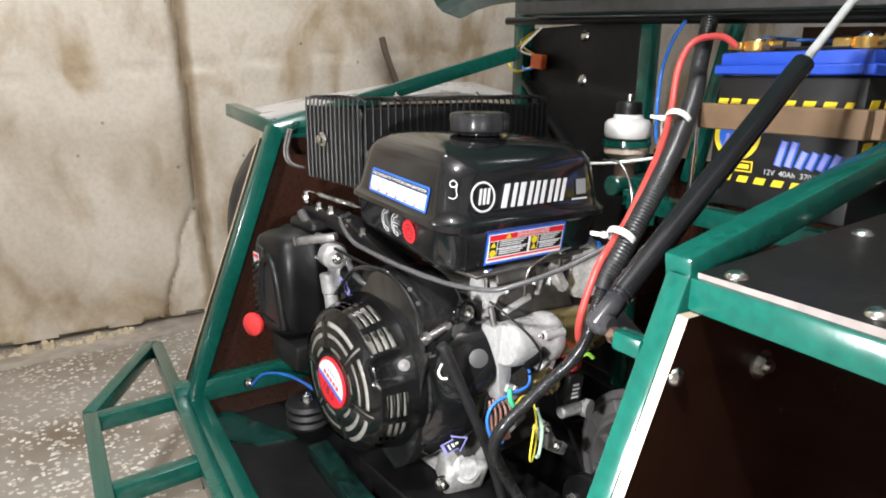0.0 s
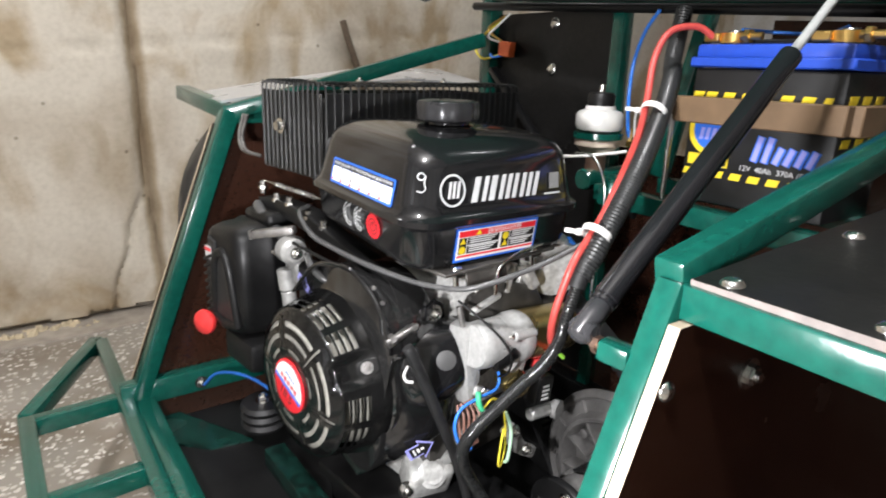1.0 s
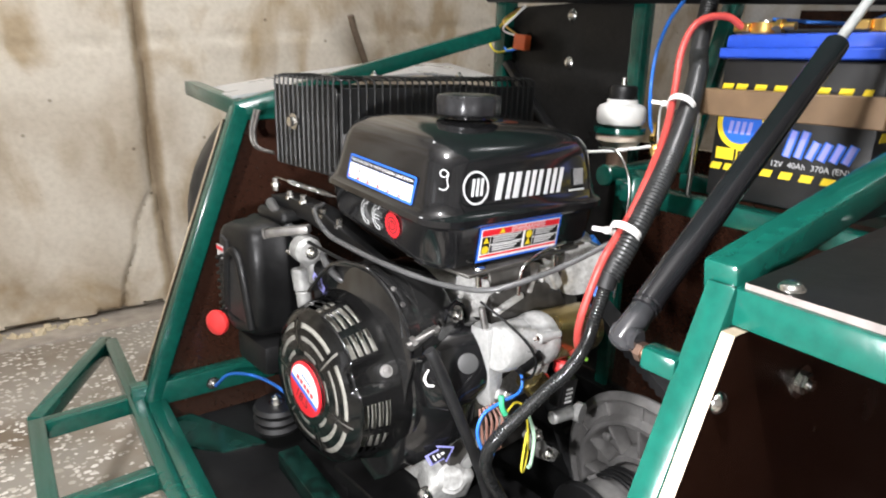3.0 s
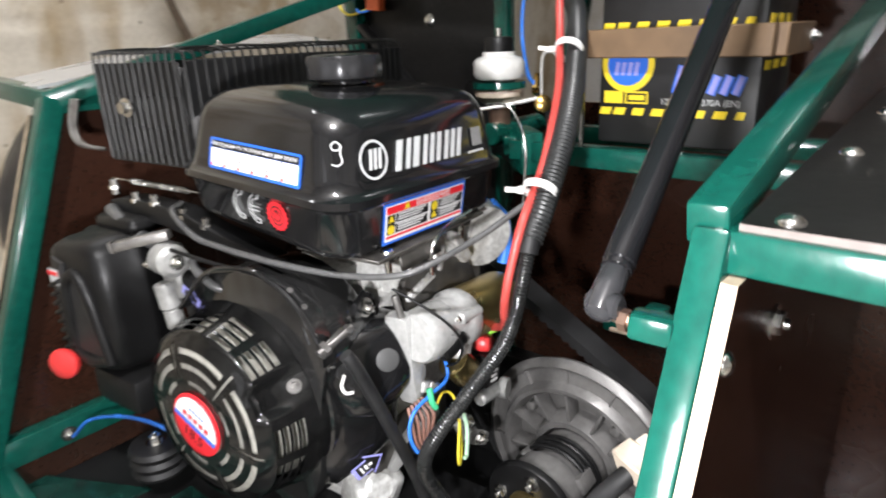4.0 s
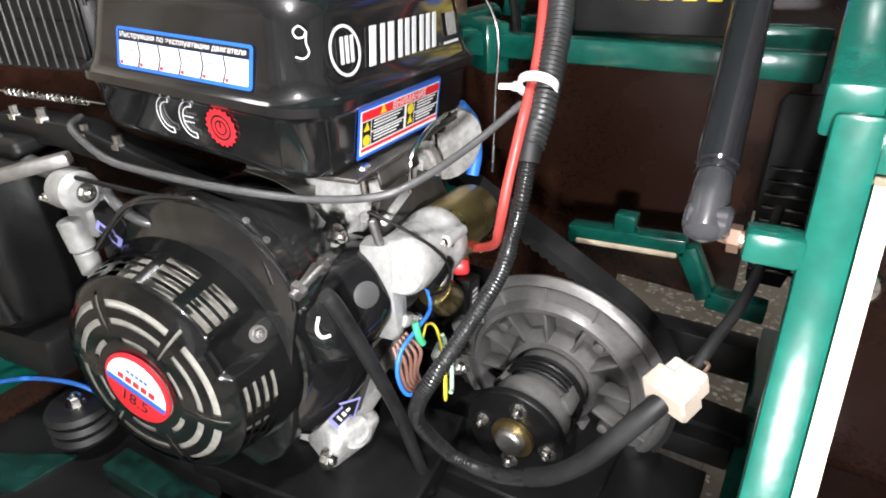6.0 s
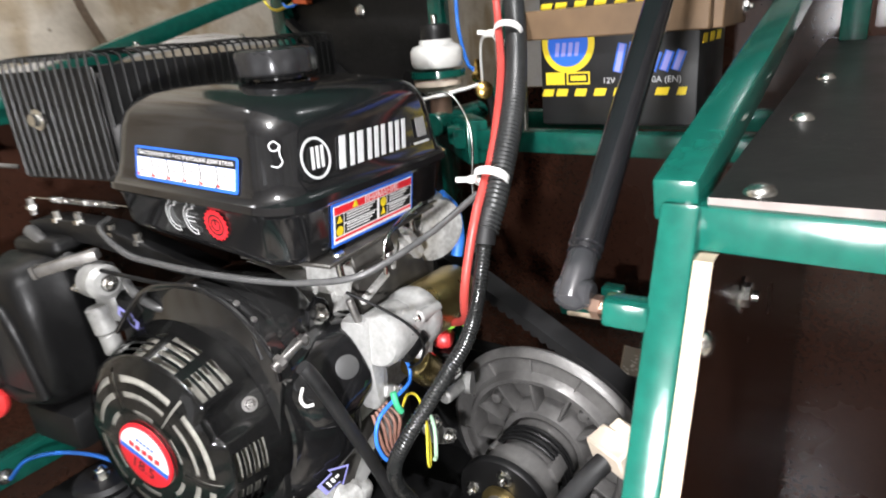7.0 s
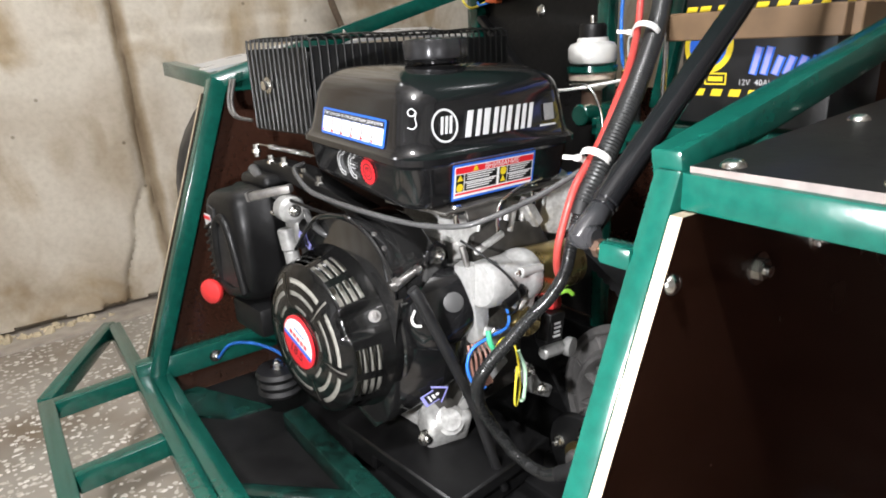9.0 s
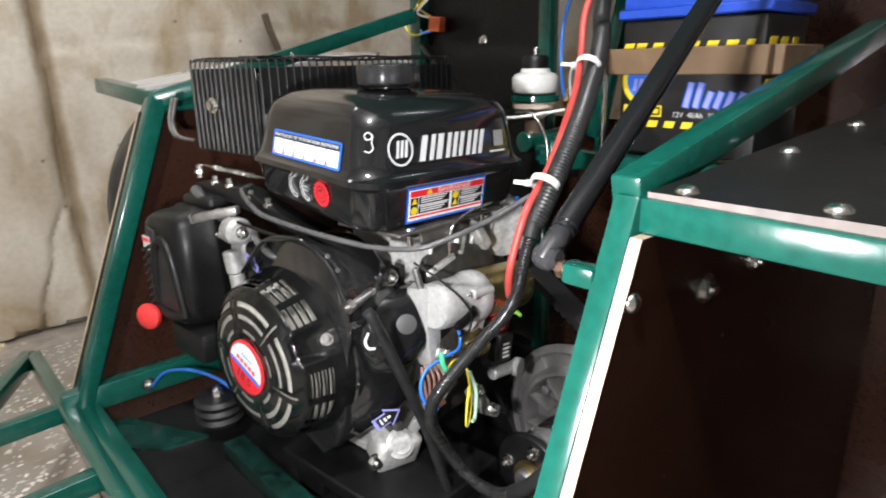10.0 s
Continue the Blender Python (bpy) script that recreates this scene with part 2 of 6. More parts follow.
def prism(bm, poly, place, depth, bevel=0.0):
    """A flat outline, placed by the matrix (its z is the depth), given thickness."""
    lo = [bm.verts.new(place @ Vector((x, y, 0))) for x, y in poly]
    hi = [bm.verts.new(place @ Vector((x, y, depth))) for x, y in poly]
    n = len(poly)
    faces = [bm.faces.new(lo), bm.faces.new(hi)]
    for k in range(n):
        faces.append(bm.faces.new((lo[k], lo[(k + 1) % n], hi[(k + 1) % n], hi[k])))
    if bevel:
        edges = list({e for f in faces[:2] for e in f.edges})
        bmesh.ops.bevel(bm, geom=edges, offset=bevel, segments=2, affect="EDGES", profile=0.5)
    return bm


def facing(origin, right, up):
    """A matrix whose x runs right, y up and z out of the face."""
    x = vec(right).normalized()
    y = (vec(up) - x * vec(up).dot(x)).normalized()
    z = x.cross(y)
    m = Matrix((x, y, z)).transposed().to_4x4()
    m.translation = vec(origin)
    return m


def thing(name, label, category, at=None, group="", kind=""):
    ob = new(name)
    ob.empty_display_size = 0.05
    if at is not None:
        ob.matrix_world = at
    return tagged(ob, label, category, group, kind)


def part(name, bm, mat, parent=None, label="", sharp=38.0):
    """Links a bmesh as one mesh object under a thing or under a part."""
    bmesh.ops.recalc_face_normals(bm, faces=bm.faces)
    for f in bm.faces:
        f.smooth = True
    lim = radians(sharp)
    for e in bm.edges:
        e.smooth = len(e.link_faces) == 2 and e.calc_face_angle(0.0) < lim
    me = bpy.data.meshes.new(name)
    bm.to_mesh(me)
    bm.free()
    for m in (mat if isinstance(mat, (list, tuple)) else (mat,)):
        me.materials.append(m)
    ob = new(name, me)
    if parent is not None:
        ob.parent = parent
    if label:
        ob["label"] = label
    return ob


def BM():
    return bmesh.new()


def writing(bm, text, place, size, depth=0.0003, align="CENTER", stretch=1.0):
    """Raised letters in the built-in font, added to bm."""
    cu = bpy.data.curves.new("writing", "FONT")
    cu.body, cu.size, cu.align_x, cu.align_y, cu.resolution_u = text, size, align, "CENTER", 3
    ob = bpy.data.objects.new("writing", cu)
    scene.collection.objects.link(ob)
    me = bpy.data.meshes.new_from_object(ob.evaluated_get(bpy.context.evaluated_depsgraph_get()))
    me.transform(place @ Matrix.Translation((0, 0, depth)) @ Matrix.Diagonal((stretch, 1, 1, 1)))
    bm.from_mesh(me)
    bpy.data.objects.remove(ob)
    bpy.data.curves.remove(cu)
    bpy.data.meshes.remove(me)
    return bm


def plaque(bm, x0, y0, x1, y1, place, z=0.0, t=0.0004, r=0.0):
    """A thin rectangle of a label, its lower face z above the surface."""
    poly = [(p.x, p.y) for p in rounded_rect(x0, y0, x1, y1, r, 0, 3)] if r else [(x0, y0), (x1, y0), (x1, y1), (x0, y1)]
    return prism(bm, poly, place @ Matrix.Translation((0, 0, z)), t)

# ---------------------------------------------------------------- room
def concrete_wall(name, base, stain, scale=1.0, joint=False):
    m = bpy.data.materials.new(name)
    m.use_nodes = True
    nt = m.node_tree
    p, link = nt.nodes["Principled BSDF"], nt.links.new
    co = nt.nodes.new("ShaderNodeTexCoord").outputs["Object"]

    def noise_of(s, detail, stretch=(1, 1, 1), dist=0.0):
        mp = nt.nodes.new("ShaderNodeMapping")
        mp.inputs["Scale"].default_value = stretch
        link(co, mp.inputs["Vector"])
        n = nt.nodes.new("ShaderNodeTexNoise")
        n.inputs["Scale"].default_value, n.inputs["Detail"].default_value, n.inputs["Distortion"].default_value = s, detail, dist
        link(mp.outputs["Vector"], n.inputs["Vector"])
        return n.outputs["Fac"]

    def ramp_of(fac, stops):
        r = nt.nodes.new("ShaderNodeValToRGB")
        while len(r.color_ramp.elements) < len(stops):
            r.color_ramp.elements.new(0.5)
        for e, (pos, c) in zip(r.color_ramp.elements, stops):
            e.position, e.color = pos, (*c, 1)
        link(fac, r.inputs["Fac"])
        return r.outputs["Color"]

    def mix(kind, fac, a, b):
        n = nt.nodes.new("ShaderNodeMixRGB")
        n.blend_type = kind
        n.inputs["Fac"].default_value = fac
        link(a, n.inputs["Color1"])
        link(b, n.inputs["Color2"])
        return n.outputs["Color"]

    ground = ramp_of(noise_of(1.6 * scale, 6, (1, 1, 0.7), 0.6), [(0.36, stain), (0.53, base), (0.75, tuple(c * 1.08 for c in base))])
    blots = ramp_of(noise_of(3.4 * scale, 5, (1, 1, 0.55), 1.2), [(0.33, (0.62, 0.52, 0.38)), (0.50, (1, 1, 1)), (1.0, (1, 1, 1))])
    col = mix("MULTIPLY", 0.9, ground, blots)
    grain = ramp_of(noise_of(55, 8), [(0.25, (0.80, 0.79, 0.77)), (0.6, (1, 1, 1))])
    col = mix("MULTIPLY", 0.6, col, grain)
    vor = nt.nodes.new("ShaderNodeTexVoronoi")
    vor.inputs["Scale"].default_value = 7.5
    link(co, vor.inputs["Vector"])
    pits = ramp_of(vor.outputs["Distance"], [(0.0, (0.30, 0.27, 0.23)), (0.035, (0.45, 0.42, 0.37)), (0.06, (1, 1, 1))])
    col = mix("MULTIPLY", 0.8, col, pits)
    if joint:
        # brown dirt that has settled in the slab joint
        sep = nt.nodes.new("ShaderNodeSeparateXYZ")
        link(co, sep.inputs["Vector"])

        def calc(op, a, b):
            n = nt.nodes.new("ShaderNodeMath")
            n.operation = op
            for slot, v in zip(n.inputs, (a, b)):
                if isinstance(v, float):
                    slot.default_value = v
                else:
                    link(v, slot)
            return n.outputs[0]

        lean = calc("MULTIPLY", sep.outputs["Z"], 0.022)
        wander = calc("MULTIPLY", noise_of(9, 4), 0.03)
        off = calc("ABSOLUTE", calc("ADD", calc("ADD", sep.outputs["X"], lean), calc("SUBTRACT", wander, 0.520)), 0.0)
        dirt = ramp_of(calc("MULTIPLY", off, 20.0), [(0.0, (0.34, 0.27, 0.19)), (0.35, (0.55, 0.47, 0.36)), (0.75, (1, 1, 1))])
        col = mix("MULTIPLY", 0.9, col, dirt)
    link(col, p.inputs["Base Color"])
    p.inputs["Roughness"].default_value = 0.85
    b = nt.nodes.new("ShaderNodeBump")
    b.inputs["Strength"].default_value, b.inputs["Distance"].default_value = 0.35, 0.004
    link(noise_of(28, 8), b.inputs["Height"])
    link(b.outputs["Normal"], p.inputs["Normal"])
    return m


WALL = concrete_wall("plastered_concrete", (0.62, 0.57, 0.48), (0.36, 0.29, 0.20), joint=True)
PLAIN = concrete_wall("grey_concrete", (0.52, 0.52, 0.51), (0.41, 0.405, 0.39), 0.6)


def terrazzo(name):
    m = bpy.data.materials.new(name)
    m.use_nodes = True
    nt = m.node_tree
    p, link = nt.nodes["Principled BSDF"], nt.links.new
    co = nt.nodes.new("ShaderNodeTexCoord").outputs["Object"]
    vor = nt.nodes.new("ShaderNodeTexVoronoi")
    vor.inputs["Scale"].default_value, vor.inputs["Randomness"].default_value = 62, 1.0
    warp = nt.nodes.new("ShaderNodeTexNoise")
    warp.inputs["Scale"].default_value = 40
    link(co, warp.inputs["Vector"])
    add = nt.nodes.new("ShaderNodeMixRGB")
    add.blend_type = "LINEAR_LIGHT"
    add.inputs["Fac"].default_value = 0.012
    link(co, add.inputs["Color1"])
    link(warp.outputs["Color"], add.inputs["Color2"])
    link(add.outputs["Color"], vor.inputs["Vector"])
    sel = nt.nodes.new("ShaderNodeMath")
    sel.operation = "GREATER_THAN"
    sel.inputs[1].default_value = 0.36
    sep = nt.nodes.new("ShaderNodeSeparateColor")
    link(vor.outputs["Color"], sep.inputs["Color"])
    link(sep.outputs[0], sel.inputs[0])
    inside = nt.nodes.new("ShaderNodeMath")
    inside.operation = "LESS_THAN"
    inside.inputs[1].default_value = 0.42
    link(vor.outputs["Distance"], inside.inputs[0])
    chip = nt.nodes.new("ShaderNodeMath")
    chip.operation = "MULTIPLY"
    link(sel.outputs[0], chip.inputs[0])
    link(inside.outputs[0], chip.inputs[1])
    shade = nt.nodes.new("ShaderNodeValToRGB")
    shade.color_ramp.elements[0].color, shade.color_ramp.elements[1].color = (0.42, 0.38, 0.32, 1), (0.86, 0.83, 0.78, 1)
    link(sep.outputs[1], shade.inputs["Fac"])
    big = nt.nodes.new("ShaderNodeTexNoise")
    big.inputs["Scale"].default_value, big.inputs["Detail"].default_value = 2.3, 7
    link(co, big.inputs["Vector"])
    dust = nt.nodes.new("ShaderNodeValToRGB")
    dust.color_ramp.elements[0].position, dust.color_ramp.elements[0].color = 0.38, (0.17, 0.13, 0.09, 1)
    dust.color_ramp.elements[1].position, dust.color_ramp.elements[1].color = 0.56, (0.29, 0.265, 0.225, 1)
    link(big.outputs["Fac"], dust.inputs["Fac"])
    mx = nt.nodes.new("ShaderNodeMixRGB")
    link(chip.outputs[0], mx.inputs["Fac"])
    link(dust.outputs["Color"], mx.inputs["Color1"])
    link(shade.outputs["Color"], mx.inputs["Color2"])
    film = nt.nodes.new("ShaderNodeMixRGB")
    veil = nt.nodes.new("ShaderNodeTexNoise")
    veil.inputs["Scale"].default_value, veil.inputs["Detail"].default_value = 3.1, 6
    link(co, veil.inputs["Vector"])
    amount = nt.nodes.new("ShaderNodeMapRange")
    amount.inputs["From Min"].default_value, amount.inputs["From Max"].default_value = 0.42, 0.62
    amount.inputs["To Min"].default_value, amount.inputs["To Max"].default_value = 0.0, 0.60
    link(veil.outputs["Fac"], amount.inputs["Value"])
    link(amount.outputs["Result"], film.inputs["Fac"])
    link(mx.outputs["Color"], film.inputs["Color1"])
    film.inputs["Color2"].default_value = (0.37, 0.335, 0.29, 1)
    link(film.outputs["Color"], p.inputs["Base Color"])
    p.inputs["Roughness"].default_value = 0.62
    b = nt.nodes.new("ShaderNodeBump")
    b.inputs["Strength"].default_value, b.inputs["Distance"].default_value = 0.3, 0.002
    link(big.outputs["Fac"], b.inputs["Height"])
    link(b.outputs["Normal"], p.inputs["Normal"])
    return m


FLOOR = terrazzo("worn_terrazzo")
X0, X1, Y0, Y1, H = -3.0, 4.2, -3.0, 2.58, 2.6

bm = box(BM(), ((X0 + X1) / 2, (Y0 + Y1) / 2, -0.05), (X1 - X0 + 0.4, Y1 - Y0 + 0.4, 0.1))
tagged(part("floor", bm, FLOOR), "worn grey terrazzo floor with pale stone chips", "floor", kind="structure")
bm = box(BM(), ((X0 + X1) / 2, (Y0 + Y1) / 2, H + 0.05), (X1 - X0 + 0.4, Y1 - Y0 + 0.4, 0.1))
tagged(part("ceiling", bm, PLAIN), "plain grey concrete ceiling of the workshop", "ceiling", kind="structure")
for nm, c, s in (("wall_south", ((X0 + X1) / 2, Y0 - 0.1, H / 2), (X1 - X0 + 0.4, 0.2, H)),                  ("wall_east", (X1 + 0.1, (Y0 + Y1) / 2, H / 2), (0.2, Y1 - Y0, H))):
    tagged(part(nm, box(BM(), c, s), PLAIN), "plain grey concrete workshop wall", "wall", kind="structure")


# west wall with the open doorway behind the camera
bm = BM()
for y0, y1, z0, z1 in ((Y0, -0.1, 0, H), (0.6, Y1, 0, H), (-0.1, 0.6, 2.05, H)):
    box(bm, (X0 - 0.1, (y0 + y1) / 2, (z0 + z1) / 2), (0.2, y1 - y0, z1 - z0))
tagged(part("wall_west", bm, PLAIN), "plain grey concrete workshop wall with a doorway", "wall", kind="structure")


def wall_depth(x, z):
    """How far the plaster of the north wall stands proud: slab joint, lower crack, loose patch and slow waves."""
    d = 0.012 * noise.noise(Vector((x * 1.3, 3.1, z * 1.1))) + 0.004 * noise.noise(Vector((x * 6, 9.7, z * 6)))
    joint = 0.474 + 0.012 * max(0.0, 1.1 - z) + 0.09 * max(0.0, 0.60 - z) ** 1.5 + 0.006 * math.sin(z * 9)
    w = 0.026
    d -= 0.035 * math.exp(-((x - joint) / w) ** 2) * min(1.0, max(0.0, (z - 0.22) * 4))
    if x < joint:
        d += 0.018 * math.exp(-(joint - x) / 0.12)
    crack = 0.311 + 0.30 * min(0.46, max(0.0, z)) + 0.006 * math.sin(z * 31)
    if z < 0.46:
        d -= 0.022 * math.exp(-((x - crack) / 0.010) ** 2)
        if x > crack:
            d -= 0.016 * min(1.0, max(0.0, (0.46 - z) * 5))
    d -= 0.012 * math.exp(-((z - (0.955 + 0.09 * x + 0.006 * math.sin(x * 3))) / 0.006) ** 2)
    if z < 0.10:
        d += (0.10 - z) * 0.28 * (0.5 + 0.9 * noise.noise(Vector((x * 9, 1.7, z * 14)))) * (1.0 if x < 0.24 else 0.2)
    if z < 0.030 + 0.016 * noise.noise(Vector((x * 7, 5.3, 0))):
        d = -0.06                                   # plaster broken off above the floor
    return d


def north_wall():
    bm = BM()
    nx, nz = 360, 130
    xs = [-1.2 + 4.2 * i / nx for i in range(nx + 1)]
    xs = [X0] + xs + [X1]
    zs = [H * (j / nz) ** 1.25 for j in range(nz + 1)]
    grid = [[bm.verts.new((x, Y1 - wall_depth(x, z), z - 0.01)) for z in zs] for x in xs]
    for a, b in zip(grid, grid[1:]):
        for j in range(nz):
            bm.faces.new((a[j], b[j], b[j + 1], a[j + 1]))
    back = [bm.verts.new((x, Y1 + 0.2, z)) for x, z in ((X0, -0.01), (X1, -0.01), (X1, H), (X0, H))]
    bm.faces.new(back)
    ob = part("wall_north", bm, WALL, sharp=70)
    return tagged(ob, "stained cracked plaster on a pale concrete wall", "wall", kind="structure")


north_wall()

# crumbled plaster along the foot of the wall
bm = BM()
rnd = random.Random(4)
for k in range(150):
    x = rnd.uniform(-0.9, 0.30)
    s = rnd.uniform(0.004, 0.022) * (1.0 if x < 0.2 else 0.5)
    got = bmesh.ops.create_icosphere(bm, subdivisions=1, radius=s, matrix=pose(x, Y1 - rnd.uniform(0.015, 0.075), s * 0.4, rnd.uniform(0, 180), rnd.uniform(0, 180), rnd.uniform(0, 180)) @ Matrix.Diagonal((1.3, 1, rnd.uniform(0.5, 0.9), 1)))
    for v in got["verts"]:
        v.co += Vector((rnd.uniform(-1, 1), rnd.uniform(-1, 1), rnd.uniform(-1, 1))) * s * 0.25
CRUMB = material("plaster_crumbs", (0.52, 0.44, 0.30), 0.9, vary=0.3, scale=30, bump=0.3)
tagged(part("plaster_rubble", bm, CRUMB, sharp=20), "crumbled yellowish plaster rubble along the wall foot", "rubble", kind="stuff")

# low screed ledge in front of the wall
bm = BM()
edge = [(-3.0, 2.33)] + [(-1.0 + 0.2 * k, 2.365 + 0.02 * noise.noise(Vector((k * 1.7, 0, 0))) + 0.012 * k) for k in range(9)] + [(1.4, 2.52), (1.4, 2.62), (-3.0, 2.62)]
prism(bm, edge, Matrix.Translation((0, 0, -0.01)), 0.018, 0.004)
SCREED = material("bare_screed", (0.36, 0.32, 0.27), 0.85, vary=0.25, scale=18, coarse=3, bump=0.3)
tagged(part("screed_strip", bm, SCREED, sharp=30), "bare cement strip of the floor beside the wall", "floor", kind="structure")

bm = sweep(BM(), [(1.284, 2.545, 1.122), (1.349, 2.555, 0.956), (1.74, 2.56, 0.01)], 0.014, 10, 4)
tagged(part("rod", bm, RUSTYROD), "rusty thin metal rod leaning on the wall", "rod")

# ---------------------------------------------------------------- vehicle frame
frame_ob = thing("vehicle_frame", "dark green welded square-tube frame of a small vehicle", "vehicle frame")


def post_x(z):
    return 0.395 - 0.385 * (0.855 - z)


def post_right(z):
    return 0.408 - 0.385 * (0.855 - z)


def tube_part(a, b, w=0.03, h=0.03, name="tube", hint=UP, parent=None):
    return part(name, bar(BM(), a, b, w, h, hint), GREEN, parent or frame_ob)


def ply(name, poly, place, depth, faces=FILM, label="", edge=None):
    """A film-faced plywood sheet with raw pale edges."""
    bm = prism(BM(), poly, place, depth)
    n = (place.to_3x3() @ Vector((0, 0, 1))).normalized()
    bmesh.ops.recalc_face_normals(bm, faces=bm.faces)
    for f in bm.faces:
        f.material_index = 0 if abs(f.normal.dot(n)) > 0.7 else 1
    return part(name, bm, (faces, edge or PLYEDGE), frame_ob, label)


XZ = facing((0, 0, 0), (1, 0, 0), (0, 0, 1))          # x right, z up, depth towards -y
# right wheel box: slanted post, cross bar, rising brace, top sheet, inner sheet
tube_part((post_right(0.30) + 0.014, 0.2895, 0.30), (post_right(0.822) + 0.014, 0.2895, 0.822), 0.028, 0.0205, "post", (0, 1, 0))
tube_part((0.413, 0.2995, 0.8135), (0.413, 0.05, 0.8095), 0.03, 0.025, "cross_bar")
tube_part((0.400, 0.293, 0.826), (0.93, 0.293, 0.945), 0.024, 0.026, "brace")
tube_part((0.41, 0.065, 0.808), (1.02, 0.065, 0.840), 0.03, 0.03, "side_bar")
ply("inner_sheet", [(post_right(0.33), 0.33), (post_right(0.33) + 0.06, 0.12), (1.02, 0.12), (1.02, 0.800), (post_right(0.800), 0.800)], Matrix.Translation((0, 0.279, 0)) @ XZ, 0.009, FILM, "brown film-faced plywood sheet with pale edge")
ply("top_sheet", [(0.0, 0.045), (0.64, 0.045), (0.64, 0.277), (0.0, 0.277)], pose(0.402, 0, 0.8235, 0, -3.2, 0), 0.006, FILMTOP, "dusty dark plywood top sheet", DUSTYEDGE)
# three unseen sheets, added to close the box and keep its inside dark
ply("unseen_under_sheet", [(0.21, 0.055), (1.00, 0.055), (1.00, 0.269), (0.21, 0.269)], Matrix.Translation((0, 0, 0.125)), 0.009, FILM)
ply("unseen_outer_sheet", [(0.43, 0.125), (1.02, 0.125), (1.02, 0.806), (0.43, 0.806)], Matrix.Translation((0, 0.052, 0)) @ XZ, 0.009, FILM)
ply("unseen_back_sheet", [(0.055, 0.125), (0.27, 0.125), (0.27, 0.806), (0.055, 0.806)], Matrix.Translation((1.01, 0, 0)) @ facing((0, 0, 0), (0, 1, 0), (0, 0, 1)), 0.009, FILM)
# left wheel box
tube_part((post_x(0.32) - 0.004, 1.222, 0.32), (post_x(0.868) - 0.004, 1.222, 0.868), 0.03, 0.034, "post", (0, 1, 0))
tube_part((0.396, 1.21, 0.864), (0.384, 1.50, 0.886), 0.03, 0.028, "cross_bar")
tube_part((0.385, 1.222, 0.862), (0.90, 1.13, 1.012), 0.028, 0.028, "brace")
tube_part((0.40, 1.222, 0.858), (0.62, 1.222, 0.862), 0.028, 0.028, "side_bar")
ply("inner_sheet", [(post_x(0.33) - 0.022, 0.33), (0.20, 0.12), (1.02, 0.12), (1.02, 0.845), (post_x(0.845) - 0.022, 0.845)], Matrix.Translation((0, 1.248, 0)) @ XZ, 0.009, FILM, "brown film-faced plywood sheet with pale edge")
SILVERTOP = material("bare_metal_sheet", (0.58, 0.58, 0.58), 0.30, metal=0.5, vary=0.08, scale=60, coarse=9)
bm = prism(BM(), [(0.386, 0.8795), (0.60, 0.914), (0.787, 0.9405), (1.02, 0.944), (1.02, 0.949), (0.787, 0.9455), (0.60, 0.919), (0.386, 0.8845)], Matrix.Translation((0, 1.470, 0)) @ XZ, 0.235)
for v in bm.verts:                                    # the far half sags towards the engine
    v.co.z -= max(0.0, (v.co.x - 0.55) / 0.45) * (1.470 - v.co.y) * 0.13
part("top_sheet", bm, SILVERTOP, frame_ob, "bare grey metal top sheet")
# lower frame
tube_part((0.165, 1.222, 0.358), (1.05, 1.222, 0.358), 0.03, 0.045, "sill_bar")
tube_part((0.165, 0.295, 0.30), (1.05, 0.295, 0.30), 0.03, 0.045, "sill_bar")
tube_part((0.2035, 1.24, 0.332), (0.2035, 0.10, 0.332), 0.034, 0.034, "cross_bar")
# both mounting bars carry the engine's shade in their darker green
part("mount_bar", bar(BM(), (0.356, 0.96, 0.318), (0.362, 0.66, 0.318), 0.036, 0.034), SHADEGREEN, frame_ob, "green mounting bar, darkened for shade")
part("mount_bar", bar(BM(), (0.205, 0.835, 0.318), (0.352, 0.69, 0.318), 0.026, 0.030), SHADEGREEN, frame_ob)
part("cross_bar", bar(BM(), (0.75, 1.2, 0.318), (0.75, 0.31, 0.318), 0.04, 0.034), BLACKPAINT, frame_ob, "black painted cross bar")
# floor sheet coloured black in place of the shade below the engine
bm = prism(BM(), [(0.22, 1.20), (0.262, 1.20), (0.34, 1.06), (0.345, 0.70), (0.22, 0.70)], Matrix.Translation((0, 0, 0.3005)), 0.005)
part("floor_sheet", bm, BLACKPAINT, frame_ob, "floor sheet, blackened for shade")
# gusset in the same green, its shade painted in
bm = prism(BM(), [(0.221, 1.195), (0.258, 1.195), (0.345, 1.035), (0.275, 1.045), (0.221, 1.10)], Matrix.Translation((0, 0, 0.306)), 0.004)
part("gusset", bm, SHADEGREEN, frame_ob, "green gusset plate, darkened for shade")
# bumper hoop
for a, b in (((0.172, 1.515, 0.342), (0.172, 0.0, 0.342)), ((0.020, 1.235, 0.342), (0.030, 0.28, 0.342)), ((0.018, 1.240, 0.342), (0.165, 1.53, 0.342)),
             ((0.030, 1.222, 0.342), (0.16, 1.232, 0.342)), ((0.035, 0.975, 0.342), (0.16, 0.985, 0.342)), ((0.035, 0.52, 0.342), (0.16, 0.52, 0.342)),
             ((0.030, 0.285, 0.342), (0.165, -0.01, 0.342))):
    tube_part(a, b, 0.026, 0.032, "bumper_bar")
